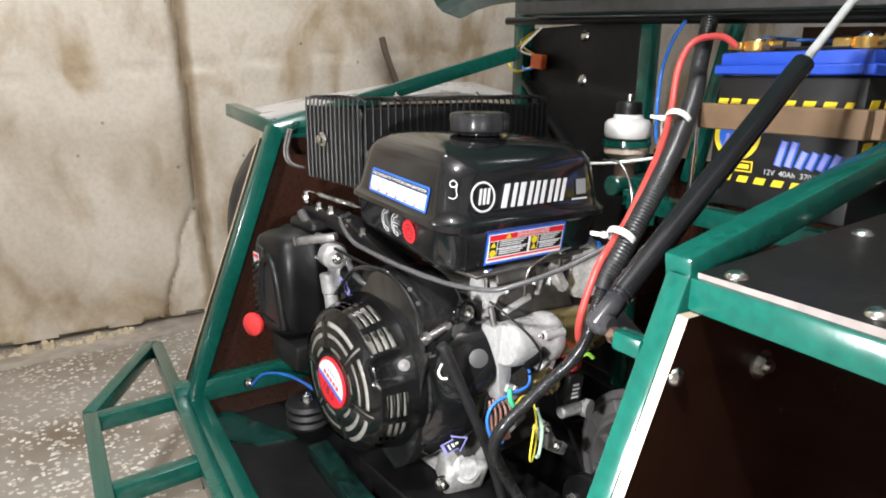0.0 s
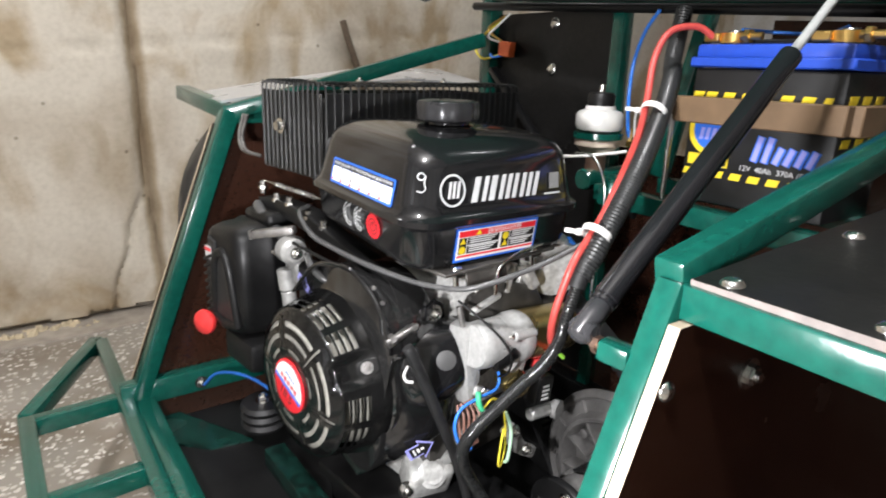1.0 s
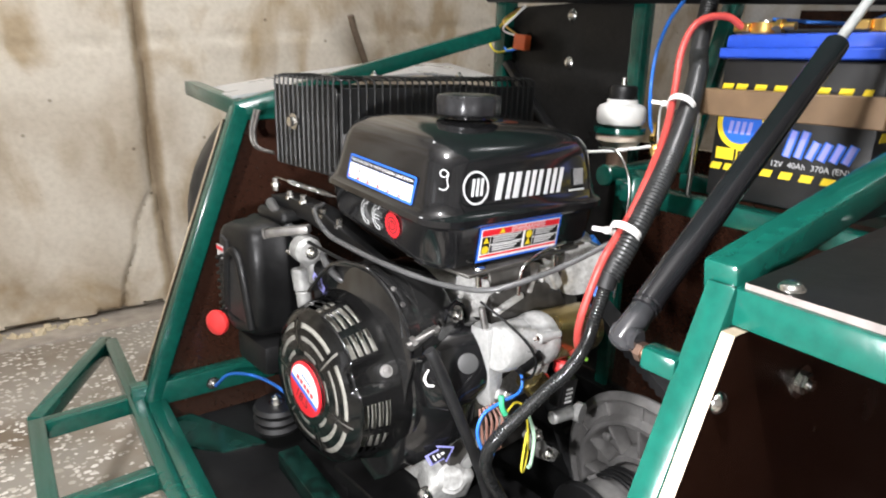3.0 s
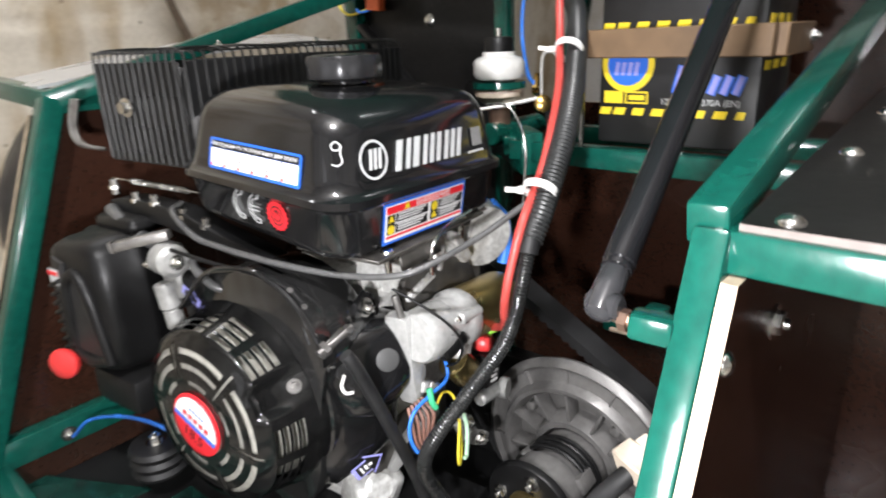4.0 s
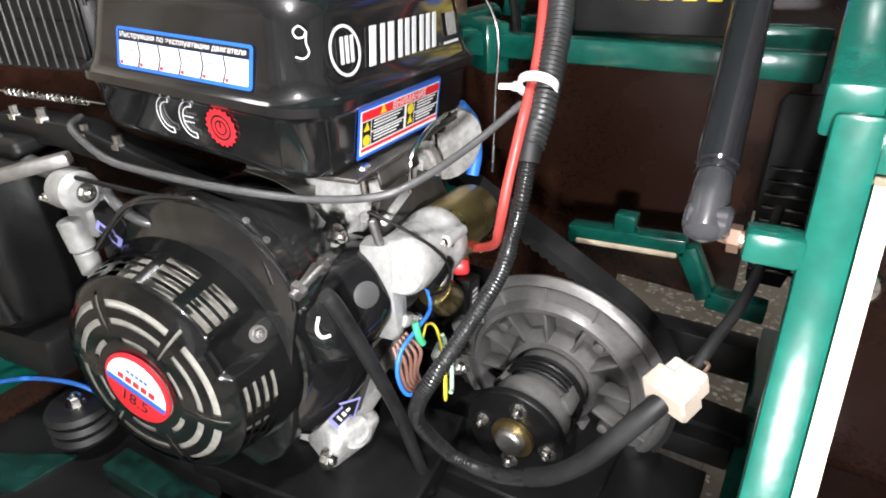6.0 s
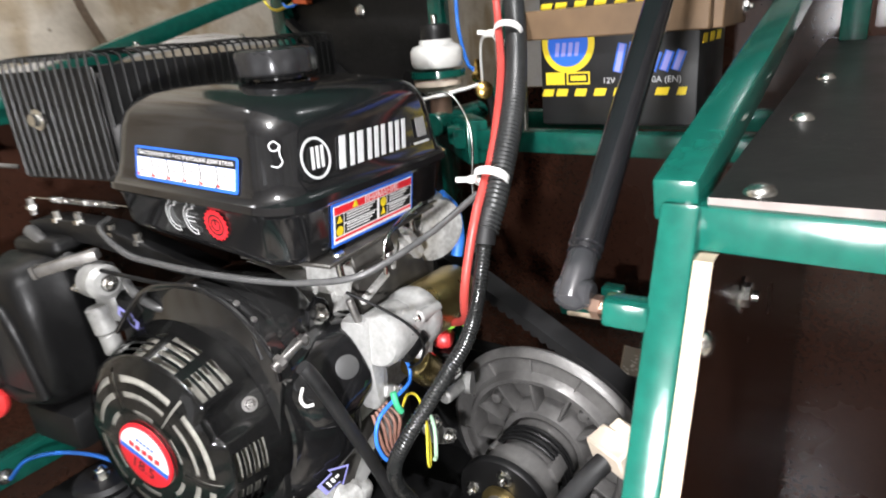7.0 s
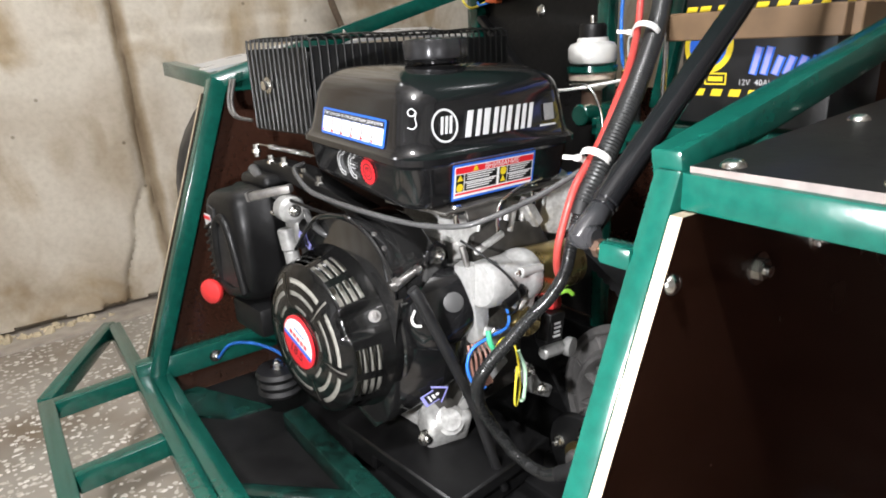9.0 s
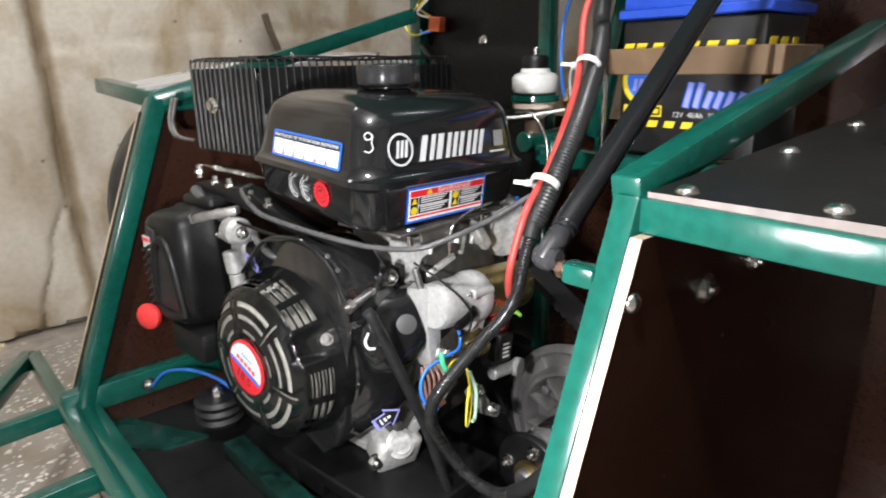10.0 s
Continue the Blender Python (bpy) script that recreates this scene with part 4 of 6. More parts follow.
skirt = [-0.0590, -0.0570, -0.0515, -0.0480, -0.0425, -0.0390, -0.0335, -0.0300, -0.0245, -0.0110]
profile = [(0.036, -0.074), (0.045, -0.0745), (0.050, -0.0745), (0.057, -0.074), (0.062, -0.0735), (0.068, -0.073), (0.077, -0.0715), (0.0835, -0.0695), (0.090, -0.066), (0.096, -0.061)]
profile += [(0.0985 + 0.012 * (u + 0.0585) / 0.0475, u) for u in skirt] + [(0.1135, -0.006), (0.1145, 0.004)]
NA = 180
bm = BM()
rings = [[bm.verts.new(recoil(r, u, 2 * math.pi * k / NA)) for k in range(NA)] for r, u in profile]
for i, (a, b) in enumerate(zip(rings, rings[1:])):
    for k in range(NA):
        deg = 360.0 * (k + 0.5) / NA
        hole = False
        if i in (1, 4, 6):                      # arcs on the flat front, between six ribs
            s = (deg + 12) % 60
            hole = 6 < s < 54 and not (i == 1 and not 14 < s < 46)
        if 2 <= i <= 7 and (deg + 12) % 60 < 2:    # thin radial slots between the arcs
            hole = True
        if i in (11, 13, 15, 17):               # four rows of short slots round the skirt, clear of the lugs
            s = (deg - 25) % 120
            hole = 14 < s < 106 and ((s - 14) % 24) < 18
        if not hole:
            bm.faces.new((a[k], a[(k + 1) % NA], b[(k + 1) % NA], b[k]))
bmesh.ops.solidify(bm, geom=list(bm.faces), thickness=0.0022)
cover = part("recoil_cover", bm, BLACKSHROUD, engine, "slotted black steel recoil starter cover", sharp=40)
SCREEN = material("pale_screen", (0.30, 0.29, 0.255), 0.5, metal=0.0, vary=0.25, scale=120, bump=0.3)
bm = lathe(BM(), [(0.0, -0.0715), (0.060, -0.0702), (0.073, -0.0690), (0.083, -0.0668), (0.089, -0.0632), (0.088, -0.058), (0.093, -0.034), (0.099, -0.012), (0.103, 0.0)], RC, (1, 0, 0), 64)
part("screen", bm, SCREEN, cover, "pale perforated inner screen")
# three dimples with screws
for deg in LUGS:
    a = radians(deg)
    p = recoil(0.106, -0.026, a)
    out = Vector((0, -math.cos(a), math.sin(a)))
    bm = bar(BM(), recoil(0.100, -0.030, a), recoil(0.110, -0.006, a), 0.020, 0.008, out, 0.002)
    part("lug", bm, BLACKSHROUD, cover)
    part("screw", hexhead(BM(), recoil(0.108, -0.0215, a), (out + Vector((-0.5, 0, 0))), 0.0052, 0.005), DULLSTEEL, cover)
# badge
FB = facing(RC + Vector((-0.0752, 0, 0)), (0, -1, 0), (0, 0, 1)) @ Matrix.Rotation(radians(-24), 4, "Z")


def disc_cut(bm, r, y0, y1, z, t=0.0005):
    n, pts = 24, []
    a0, a1 = math.asin(max(-1, min(1, y0 / r))), math.asin(max(-1, min(1, y1 / r)))
    for k in range(n + 1):
        a = a0 + (a1 - a0) * k / n
        pts.append((r * math.cos(a), r * math.sin(a)))
    pts = [p for i, p in enumerate(pts) if i == 0 or (Vector(p) - Vector(pts[i - 1])).length > 1e-6]
    left = [(-x, y) for x, y in reversed(pts) if x > 1e-6]
    return prism(bm, pts + left, FB @ Matrix.Translation((0, 0, z)), t)


part("badge", lathe(BM(), [(0.037, 0), (0.037, 0.0022), (0.035, 0.003), (0, 0.003)], FB.translation, (-1, 0, 0), 48), P_RED, cover, "round red white and blue badge")
bm = disc_cut(BM(), 0.0335, 0.0, 0.0335, 0.0031)
part("badge_field", bm, P_WHITE, cover)
part("badge_band", disc_cut(BM(), 0.0335, -0.0065, -0.0005, 0.0031), P_BLUE, cover)
bm = BM()
for k in range(5):
    plaque(bm, -0.021 + 0.0088 * k, 0.003, -0.0145 + 0.0088 * k, 0.0095, FB, 0.0036, 0.0003)
part("badge_bars", bm, P_RED, cover)
bm = BM()
for k in range(5):
    plaque(bm, -0.012 + 0.005 * k, 0.015, -0.0085 + 0.005 * k, 0.0185, FB, 0.0036, 0.0003)
part("badge_print", bm, P_BLUE, cover)
bm = writing(BM(), "18.5", FB @ Matrix.Translation((0, -0.0165, 0.0032)), 0.019, 0.0003)
part("badge_number", bm, P_BLACK, cover)

# --- fan shroud behind the cover
bm = BM()
lathe(bm, [(0.117, 0.002), (0.122, 0.006), (0.124, 0.02), (0.124, 0.05), (0.118, 0.056)], RC, (1, 0, 0), 64)
shroud = part("fan_shroud", bm, BLACKSHROUD, engine, "black pressed-steel fan shroud")
YZ = facing((0, 0, 0), (0, -1, 0), (0, 0, 1))      # x towards -v, y up, depth towards -u
outline = [(-0.26, 0.50), (-0.215, 0.435), (-0.13, 0.405), (-0.100, 0.430), (-0.085, 0.455), (-0.076, 0.485), (-0.071, 0.53), (-0.066, 0.585), (-0.044, 0.618), (-0.040, 0.648), (-0.049, 0.665), (-0.064, 0.683), (-0.082, 0.697), (-0.104, 0.706), (-0.135, 0.712), (-0.20, 0.700), (-0.265, 0.645)]
bm = prism(BM(), outline, Matrix.Translation((0.066, 0, 0)) @ YZ, 0.066, 0.006)
part("shroud_back", bm, BLACKSHROUD, shroud)
# flange that stands proud of the body along its top and near side, closed by a rolled bead
RIM = [(0.262, 0.645), (0.20, 0.700), (0.135, 0.7145), (0.102, 0.7085), (0.081, 0.699), (0.0635, 0.685), (0.0485, 0.667), (0.0395, 0.650), (0.0388, 0.630)]
bm = loft(BM(), [[Vector((u, v, z)) for u, dz in ((0.004, 0.0), (-0.014, 0.001), (-0.014, -0.0015), (0.004, -0.0025)) for z in (z0 + dz,)] for v, z0 in RIM])
part("shroud_flange", bm, BLACKSHROUD, shroud)
part("rolled_edge", sweep(BM(), [(-0.014, v, z) for v, z in RIM], 0.0026, 8, 8), BLACKGLOSS, shroud)
for v, z in ((0.081, 0.700), (0.0635, 0.686)):
    part("spot_weld", lathe(BM(), [(0.0034, -0.001), (0.0030, 0.0008), (0, 0.0012)], (-0.006, v, z), (0, -0.55, 0.83), 10), DULLSTEEL, shroud)
# side cowl: a rounded bulge with a grey plug
CN = Vector((-0.50, -0.82, 0.27)).normalized()
CX = Vector((0.853, -0.520, 0)).normalized()
CX = (CX - CN * CX.dot(CN)).normalized()
CY = CN.cross(CX)
CC = Vector((0.058, 0.019, 0.609))
CO = [(-0.056, 0.020), (-0.040, 0.034), (-0.014, 0.040), (0.012, 0.041), (0.031, 0.031), (0.038, 0.004), (0.034, -0.018), (0.022, -0.034), (0.005, -0.048), (-0.022, -0.056), (-0.044, -0.050), (-0.056, -0.016)]
bm = loft(BM(), [[CC + CX * (-0.010 + (x + 0.010) * k * 1.16) + CY * (-0.006 + (y + 0.006) * k * 1.14) + CN * h for x, y in CO] for k, h in ((1.05, -0.065), (1.02, -0.032), (1.0, -0.025), (0.965, -0.0155), (0.90, -0.0085), (0.80, -0.0035), (0.65, 0.0005), (0.45, 0.0026), (0.2, 0.0035))])
part("cowl", bm, BLACKGLOSS, shroud, "rounded glossy black side cowl", sharp=70)
PLUGMAT = material("grey_plug", (0.055, 0.055, 0.055), 0.5, vary=0.1)
part("plug", lathe(BM(), [(0.0125, -0.003), (0.0125, 0.0016), (0.011, 0.0022), (0, 0.0024)], CC + CN * 0.0028, CN, 28), PLUGMAT, shroud, "grey rubber plug")
part("hook", sweep(BM(), [CC + CX * x + CY * y + CN * h for x, y, h in ((-0.048, -0.004, 0.004), (-0.053, -0.014, 0.006), (-0.050, -0.022, 0.006), (-0.042, -0.024, 0.004))], 0.0017, 8, 6), WHITEPLASTIC, shroud, "white plastic hook")
part("ear", prism(BM(), [(0.040, 0.650), (0.046, 0.672), (0.062, 0.681), (0.076, 0.672), (0.078, 0.655), (0.070, 0.640)], Matrix.Translation((0, 0.050, 0)) @ facing((0, 0, 0), (1, 0, 0), (0, 0, 1)), 0.006, 0.002), BLACKGLOSS, shroud)
part("bolt", hexhead(BM(), (0.058, 0.044, 0.664), (-0.25, -1, 0.1), 0.0072, 0.009), STEEL, shroud)
bm = cyl(BM(), (-0.025, 0.031, 0.651), (0.013, 0.021, 0.666), 0.0038, seg=12)
lathe(bm, [(0.0072, 0), (0.0072, 0.006)], (-0.020, 0.030, 0.653), (0.04, -0.01, 0.016), 6)
lathe(bm, [(0.0062, 0), (0.0062, 0.005)], (0.006, 0.023, 0.663), (0.04, -0.01, 0.016), 6)
part("stud", bm, DULLSTEEL, shroud, "bright threaded stud")
part("clip", box(BM(), (-0.007, 0.030, 0.655), (0.034, 0.004, 0.013), pose(0, 0, 0, 0, -20, 0).to_3x3(), bevel=0.0018), DULLSTEEL, shroud)
# smooth shroud side below the cowl
SN = Vector((-0.52, -0.854, 0))
SX = Vector((0.854, -0.52, 0))
SO = [(-0.074, 0.028), (-0.030, 0.040), (0.004, 0.034), (0.022, 0.004), (0.030, -0.060), (0.026, -0.105), (0.010, -0.135), (-0.022, -0.160), (-0.062, -0.176), (-0.100, -0.150), (-0.106, -0.085), (-0.100, -0.030)]
bm = loft(BM(), [[CC + SX * (-0.02 + (x + 0.02) * k) + UP * (-0.075 + (y + 0.075) * k) + SN * h for x, y in SO] for k, h in ((1.0, -0.095), (1.0, -0.072), (0.975, -0.055), (0.91, -0.041), (0.78, -0.029), (0.58, -0.0210), (0.35, -0.0172), (0.15, -0.0160))])
part("shroud_side", bm, BLACKGLOSS, shroud, sharp=70)
# arrow label
AR = facing(CC + SX * -0.026 + UP * -0.134 + SN * -0.0150, SX, UP) @ Matrix.Rotation(radians(28), 4, "Z") @ Matrix.Diagonal((1.08, 1.08, 1, 1))
arrow = [(-0.018, -0.008), (0.000, -0.008), (0.000, -0.014), (0.018, 0.0), (0.000, 0.014), (0.000, 0.008), (-0.018, 0.008)]
part("arrow_label", prism(BM(), arrow, AR, 0.0006), P_LILAC, shroud, "white arrow label with black field")
part("arrow_field", prism(BM(), [(x * 0.80 + 0.0005, y * 0.78) for x, y in arrow], AR @ Matrix.Translation((0, 0, 0.0006)), 0.0005), P_BLACK, shroud)
bm = BM()
for k in range(3):
    plaque(bm, -0.010 + 0.005 * k, -0.004 + 0.0015 * k, -0.0078 + 0.006 * k, 0.004 - 0.001 * k, AR, 0.0012, 0.0004)
part("arrow_print", bm, P_WHITE, shroud)

# --- crankcase, head and bracketry
bm = BM()
box(bm, (0.170, 0.145, 0.580), (0.150, 0.18, 0.18), bevel=0.012, seg=2)
box(bm, (0.20, 0.125, 0.69), (0.12, 0.17, 0.07), bevel=0.008, seg=2)
case = part("crankcase", bm, ALU, engine, "bare cast-aluminium crankcase")
# sump coloured dark for the shade low on the crankcase
part("sump", box(BM(), (0.165, 0.150, 0.457), (0.165, 0.16, 0.115), bevel=0.010, seg=2), SHADECAST, case, "lower crankcase, darkened for shade")
for k, (u, a) in enumerate(((0.112, 10), (0.150, 16), (0.196, 12), (0.236, 20))):
    part("fin", box(BM(), (u, 0.060, 0.686), (0.005, 0.075, 0.052), pose(0, 0, 0, 0, a, 0).to_3x3(), 0.0015), ALU, case)
bm = BM()
prism(bm, [(0.090, 0.665), (0.10, 0.682), (0.14, 0.694), (0.225, 0.672), (0.26, 0.62), (0.245, 0.60), (0.115, 0.56), (0.112, 0.60)], Matrix.Translation((0, 0.030, 0)) @ facing((0, 0, 0), (1, 0, 0), (0, 0, 1)), 0.010, 0.003)
# dark colour stands for the shaded gaps between the bright castings
part("side_flange", bm, SHADECAST, case)
bm = BM()
cyl(bm, (0.165, 0.030, 0.672), (0.178, 0.030, 0.712), 0.0115, seg=16, rim=0.002)
box(bm, (0.125, 0.03, 0.668), (0.055, 0.03, 0.010), pose(0, 0, 0, 0, -14, 0).to_3x3(), 0.003)
box(bm, (0.205, 0.02, 0.690), (0.016, 0.02, 0.045), pose(0, 0, 0, 0, -35, 0).to_3x3(), 0.003)
part("boss", bm, ALU, case)
bm = lathe(BM(), [(0.012, 0), (0.040, 0.004), (0.044, 0.02), (0.044, 0.05)], (0.262, 0.015, 0.685), (0.5, 0.8, 0.1), 28)
part("intake_flange", bm, ALU, case)
bm = BM()
sweep(bm, [(0.287, 0.02, 0.725), (0.303, 0.01, 0.70), (0.306, 0.008, 0.665), (0.300, 0.01, 0.64)], 0.008, 10, 6)
part("blue_clamp", bm, BLUEWIRE, case, "blue plastic clamp")
bm = BM()
box(bm, (0.135, 0.055, 0.727), (0.20, 0.11, 0.004), bevel=0.001)
box(bm, (0.105, 0.002, 0.717), (0.07, 0.004, 0.020), pose(0, 0, 0, -14, 0, 0).to_3x3(), 0.001)
bracket = part("tank_bracket", bm, SHADECAST, engine, "dull steel tank bracket")
for u in (0.062, 0.20):
    bm = BM()
    lathe(bm, [(0.013, 0), (0.013, 0.0015), (0.008, 0.002), (0.008, 0.006), (0.006, 0.008), (0, 0.008)], (u, 0.012, 0.724), (0, -0.2, 1), 20)
    cyl(bm, (u, 0.012, 0.724), (u + 0.002, 0.012, 0.704), 0.0038, seg=10)
    part("tank_bolt", bm, STEEL, bracket)
bm = BM()
sweep(bm, [(0.118, -0.002, 0.688), (0.118, -0.003, 0.71), (0.126, -0.003, 0.724), (0.16, -0.002, 0.735), (0.205, 0.0, 0.738)], 0.0022, 8, 6)
part("edge_wire", bm, STEEL, bracket)
# foot and drain boss, on the mounting plate
def foot_part(*given):
    ob = part(*given)
    ob.data.transform(Matrix.Translation((0.0174, 0.0351, -0.035)))
    return ob


bm = BM()
prism(bm, [(0.066, 0.072), (0.13, 0.065), (0.145, 0.09), (0.13, 0.20), (0.066, 0.20)], Matrix.Translation((0, 0, 0.398)), 0.014, 0.003)
box(bm, (0.078, 0.056, 0.425), (0.066, 0.050, 0.058), pose(0, 0, 0, 24, 0, -18).to_3x3(), 0.009, 3)
foot = foot_part("foot", bm, ALU, engine, "cast-aluminium mounting foot")
foot_part("arm", bar(BM(), (0.092, 0.040, 0.446), (0.150, 0.004, 0.520), 0.020, 0.016, bevel=0.003), CARB, foot)
foot_part("arm_slot", bar(BM(), (0.108, 0.020, 0.470), (0.124, 0.010, 0.490), 0.010, 0.0165, bevel=0.001), BLACKPAINT, foot)
foot_part("drain_plug", lathe(BM(), [(0.021, 0), (0.021, 0.003), (0.017, 0.0045), (0.015, 0.007), (0.0, 0.0075)], (0.069, 0.034, 0.440), (-0.32, -0.82, 0.45), 24), ALU, foot)
foot_part("bolt", hexhead(BM(), (0.036, 0.050, 0.420), (-0.4, -1, 0.3), 0.008, 0.008), STEEL, foot)
plate = part("mounting_plate", box(BM(), (0.105, 0.115, 0.349), (0.19, 0.27, 0.022), bevel=0.003), BLACKPAINT, engine, "black painted mounting plate")
for v in (0.02, 0.20):
    part("rail", box(BM(), (0.11, v, 0.3195), (0.18, 0.06, 0.037), bevel=0.004), BLACKPAINT, plate)

# --- electric starter: gear case, clamp ring and yellow body on one sloping axis
SA, SD = Vector((0.172, -0.008, 0.622)), Vector((1, -0.03, -0.09)).normalized()
SV = Vector((0, -1, 0)) - SD * SD.dot(Vector((0, -1, 0)))
SV.normalize()
SW = SD.cross(SV) * -1
rim = lambda k, a, r: SA + SD * k + (SV * math.cos(radians(a)) + SW * math.sin(radians(a))) * r
bm = lathe(BM(), [(0.0, -0.094), (0.026, -0.094), (0.0290, -0.090), (0.0300, -0.080), (0.0305, -0.050), (0.0310, -0.036), (0.0335, -0.031), (0.0345, -0.027), (0.0345, -0.015), (0.0330, -0.012), (0.030, -0.011)], SA, SD, 48)
nose = part("starter_nose", bm, STARTALU, engine, "smooth cast-aluminium starter gear case")
for a in (28, 152, 268):
    part("boss", cyl(BM(), rim(-0.050, a, 0.0290), rim(-0.0125, a, 0.0305), 0.0068, seg=16, rim=0.0015), STARTALU, nose)
    part("bolt", hexhead(BM(), rim(-0.050, a, 0.0290), -SD, 0.0048, 0.003, False), STEEL, nose)
part("screw", lathe(BM(), [(0.0050, 0), (0.0050, 0.0012), (0.0036, 0.002), (0, 0.0022)], rim(-0.042, 22, 0.0310), rim(0, 22, 1) - SA, 16), DULLSTEEL, nose)
# mating flange on the crankcase, running down behind the cowl
UZ = facing((0, 0, 0), (1, 0, 0), (0, 0, 1))
bm = prism(BM(), [(0.070, 0.652), (0.084, 0.656), (0.094, 0.640), (0.099, 0.612), (0.100, 0.576), (0.097, 0.548), (0.086, 0.542), (0.080, 0.560), (0.076, 0.600), (0.072, 0.632)], Matrix.Translation((0, 0.030, 0)) @ UZ, 0.030, 0.006)
part("flange", bm, STARTALU, nose)
part("pin", cyl(BM(), (0.072, 0.014, 0.678), (0.076, 0.008, 0.648), 0.0042, seg=14, rim=0.001), DULLSTEEL, nose)
part("foot", box(BM(), (0.100, 0.004, 0.560), (0.020, 0.016, 0.014), pose(0, 0, 0, 0, 20, 0).to_3x3(), 0.004, 2), STARTALU, nose)
part("bolt", hexhead(BM(), (0.103, -0.006, 0.562), (0, -1, 0), 0.0055, 0.006, False), STEEL, nose)
part("starter_body", lathe(BM(), [(0.030, -0.013), (0.0325, -0.012), (0.0332, -0.008), (0.0332, 0.072), (0.0322, 0.078), (0.027, 0.081), (0.012, 0.0815), (0.0115, 0.086), (0.0, 0.0865)], SA, SD, 48), GOLD, engine, "yellow-passivated starter body")
part("starter_cover", cyl(BM(), (0.098, -0.022, 0.606), (0.128, -0.030, 0.622), 0.0125, seg=24, rim=0.003), BLACKPLASTIC, engine, "black plastic solenoid barrel")
bm = lathe(BM(), [(0.016, 0), (0.019, 0.002), (0.019, 0.032), (0.016, 0.036)], (0.136, -0.012, 0.580), (0.6, -0.2, -0.75), 24)
part("solenoid", bm, GOLD, engine)
bm = box(BM(), (0.146, -0.016, 0.592), (0.028, 0.022, 0.026), pose(0, 0, 0, 0, 25, 0).to_3x3(), 0.006, 2)
part("solenoid_cap", bm, ALU, engine)
bm = box(BM(), (0.198, -0.022, 0.540), (0.032, 0.02, 0.040), pose(0, 0, 0, 0, 10, 0).to_3x3(), 0.002)
relay = part("relay", bm, BLACKPLASTIC, engine, "black printed relay")
bm = BM()
for k in range(4):
    plaque(bm, -0.008, -0.013 + 0.006 * k, 0.007 - 0.002 * (k % 2), -0.010 + 0.006 * k, facing((0.198, -0.0325, 0.540), (1, 0, -0.15), (0.15, 0, 1)), 0.0003, 0.0004)
part("relay_print", bm, P_WHITE, relay)

bm = BM()
cyl(bm, (0.186, -0.016, 0.500), (0.236, -0.022, 0.496), 0.009, seg=16, rim=0.002)
lathe(bm, [(0.0, 0), (0.013, 0.001), (0.014, 0.004), (0.014, 0.012), (0.0, 0.013)], (0.232, -0.020, 0.496), (0.2, -1, 0), 20)
bar(bm, (0.150, -0.008, 0.492), (0.176, -0.010, 0.450), 0.014, 0.022, bevel=0.004)
bar(bm, (0.176, -0.010, 0.450), (0.205, -0.012, 0.432), 0.014, 0.018, bevel=0.004)
part("governor_arm", bm, CARB, engine, "grey cast arm beside the crankcase")
for p in ((0.152, -0.020, 0.490), (0.178, -0.022, 0.452)):
    part("bolt", hexhead(BM(), p, (-0.2, -1, 0.1), 0.006, 0.006), STEEL, engine)

# --- air cleaner with choke knob
bm = loft(BM(), [[Vector((u, v, z)) for v, z in [(0.420 + (a - 0.420) * k, 0.622 + (b - 0.622) * k) for a, b in
          ((0.486, 0.560), (0.492, 0.600), (0.488, 0.660), (0.482, 0.690), (0.474, 0.704), (0.458, 0.711), (0.400, 0.716), (0.372, 0.712), (0.360, 0.700), (0.354, 0.660), (0.352, 0.600), (0.358, 0.560), (0.372, 0.540), (0.400, 0.533), (0.450, 0.533), (0.474, 0.540))]]
              for u, k in ((0.040, 0.96), (0.012, 0.99), (0.008, 1.03), (0.002, 1.03), (-0.002, 0.99), (-0.030, 0.97), (-0.040, 0.94), (-0.047, 0.88), (-0.051, 0.76), (-0.053, 0.5))])
airbox = part("air_cleaner", bm, BLACKPLASTIC, engine, "black moulded plastic air cleaner", sharp=45)
part("lid", box(BM(), (0.030, 0.400, 0.722), (0.060, 0.085, 0.022), bevel=0.010, seg=3), BLACKPLASTIC, airbox)
part("spine", prism(BM(), [(-0.455, 0.690), (-0.430, 0.684), (-0.436, 0.610), (-0.450, 0.552), (-0.466, 0.556), (-0.468, 0.640)], Matrix.Translation((-0.049, 0, 0)) @ YZ, 0.007, 0.003), RUBBER, airbox)
for k in range(8):
    part("rib", box(BM(), (-0.055, 0.4545 + 0.001 * math.sin(k), 0.655 - 0.0125 * k), (0.010, 0.030, 0.0055), pose(0, 0, 0, -24, 0, 0).to_3x3(), 0.002, 2), BLACKPLASTIC, airbox)
sm = BM()
sweep(sm, [(-0.050, 0.446, 0.555), (-0.054, 0.440, 0.610), (-0.054, 0.432, 0.655), (-0.053, 0.415, 0.672), (-0.053, 0.398, 0.668), (-0.053, 0.384, 0.640), (-0.050, 0.372, 0.560)], 0.0078, 12, 6)
sweep(sm, [(-0.051, 0.446, 0.562), (-0.054, 0.410, 0.556), (-0.050, 0.374, 0.562)], 0.0078, 12, 6)
part("face_frame", sm, BLACKPLASTIC, airbox)
part("hollow", prism(BM(), [(-0.438, 0.566), (-0.434, 0.640), (-0.420, 0.664), (-0.400, 0.660), (-0.388, 0.636), (-0.380, 0.566)], Matrix.Translation((-0.0515, 0, 0)) @ YZ, 0.003), RUBBER, airbox)
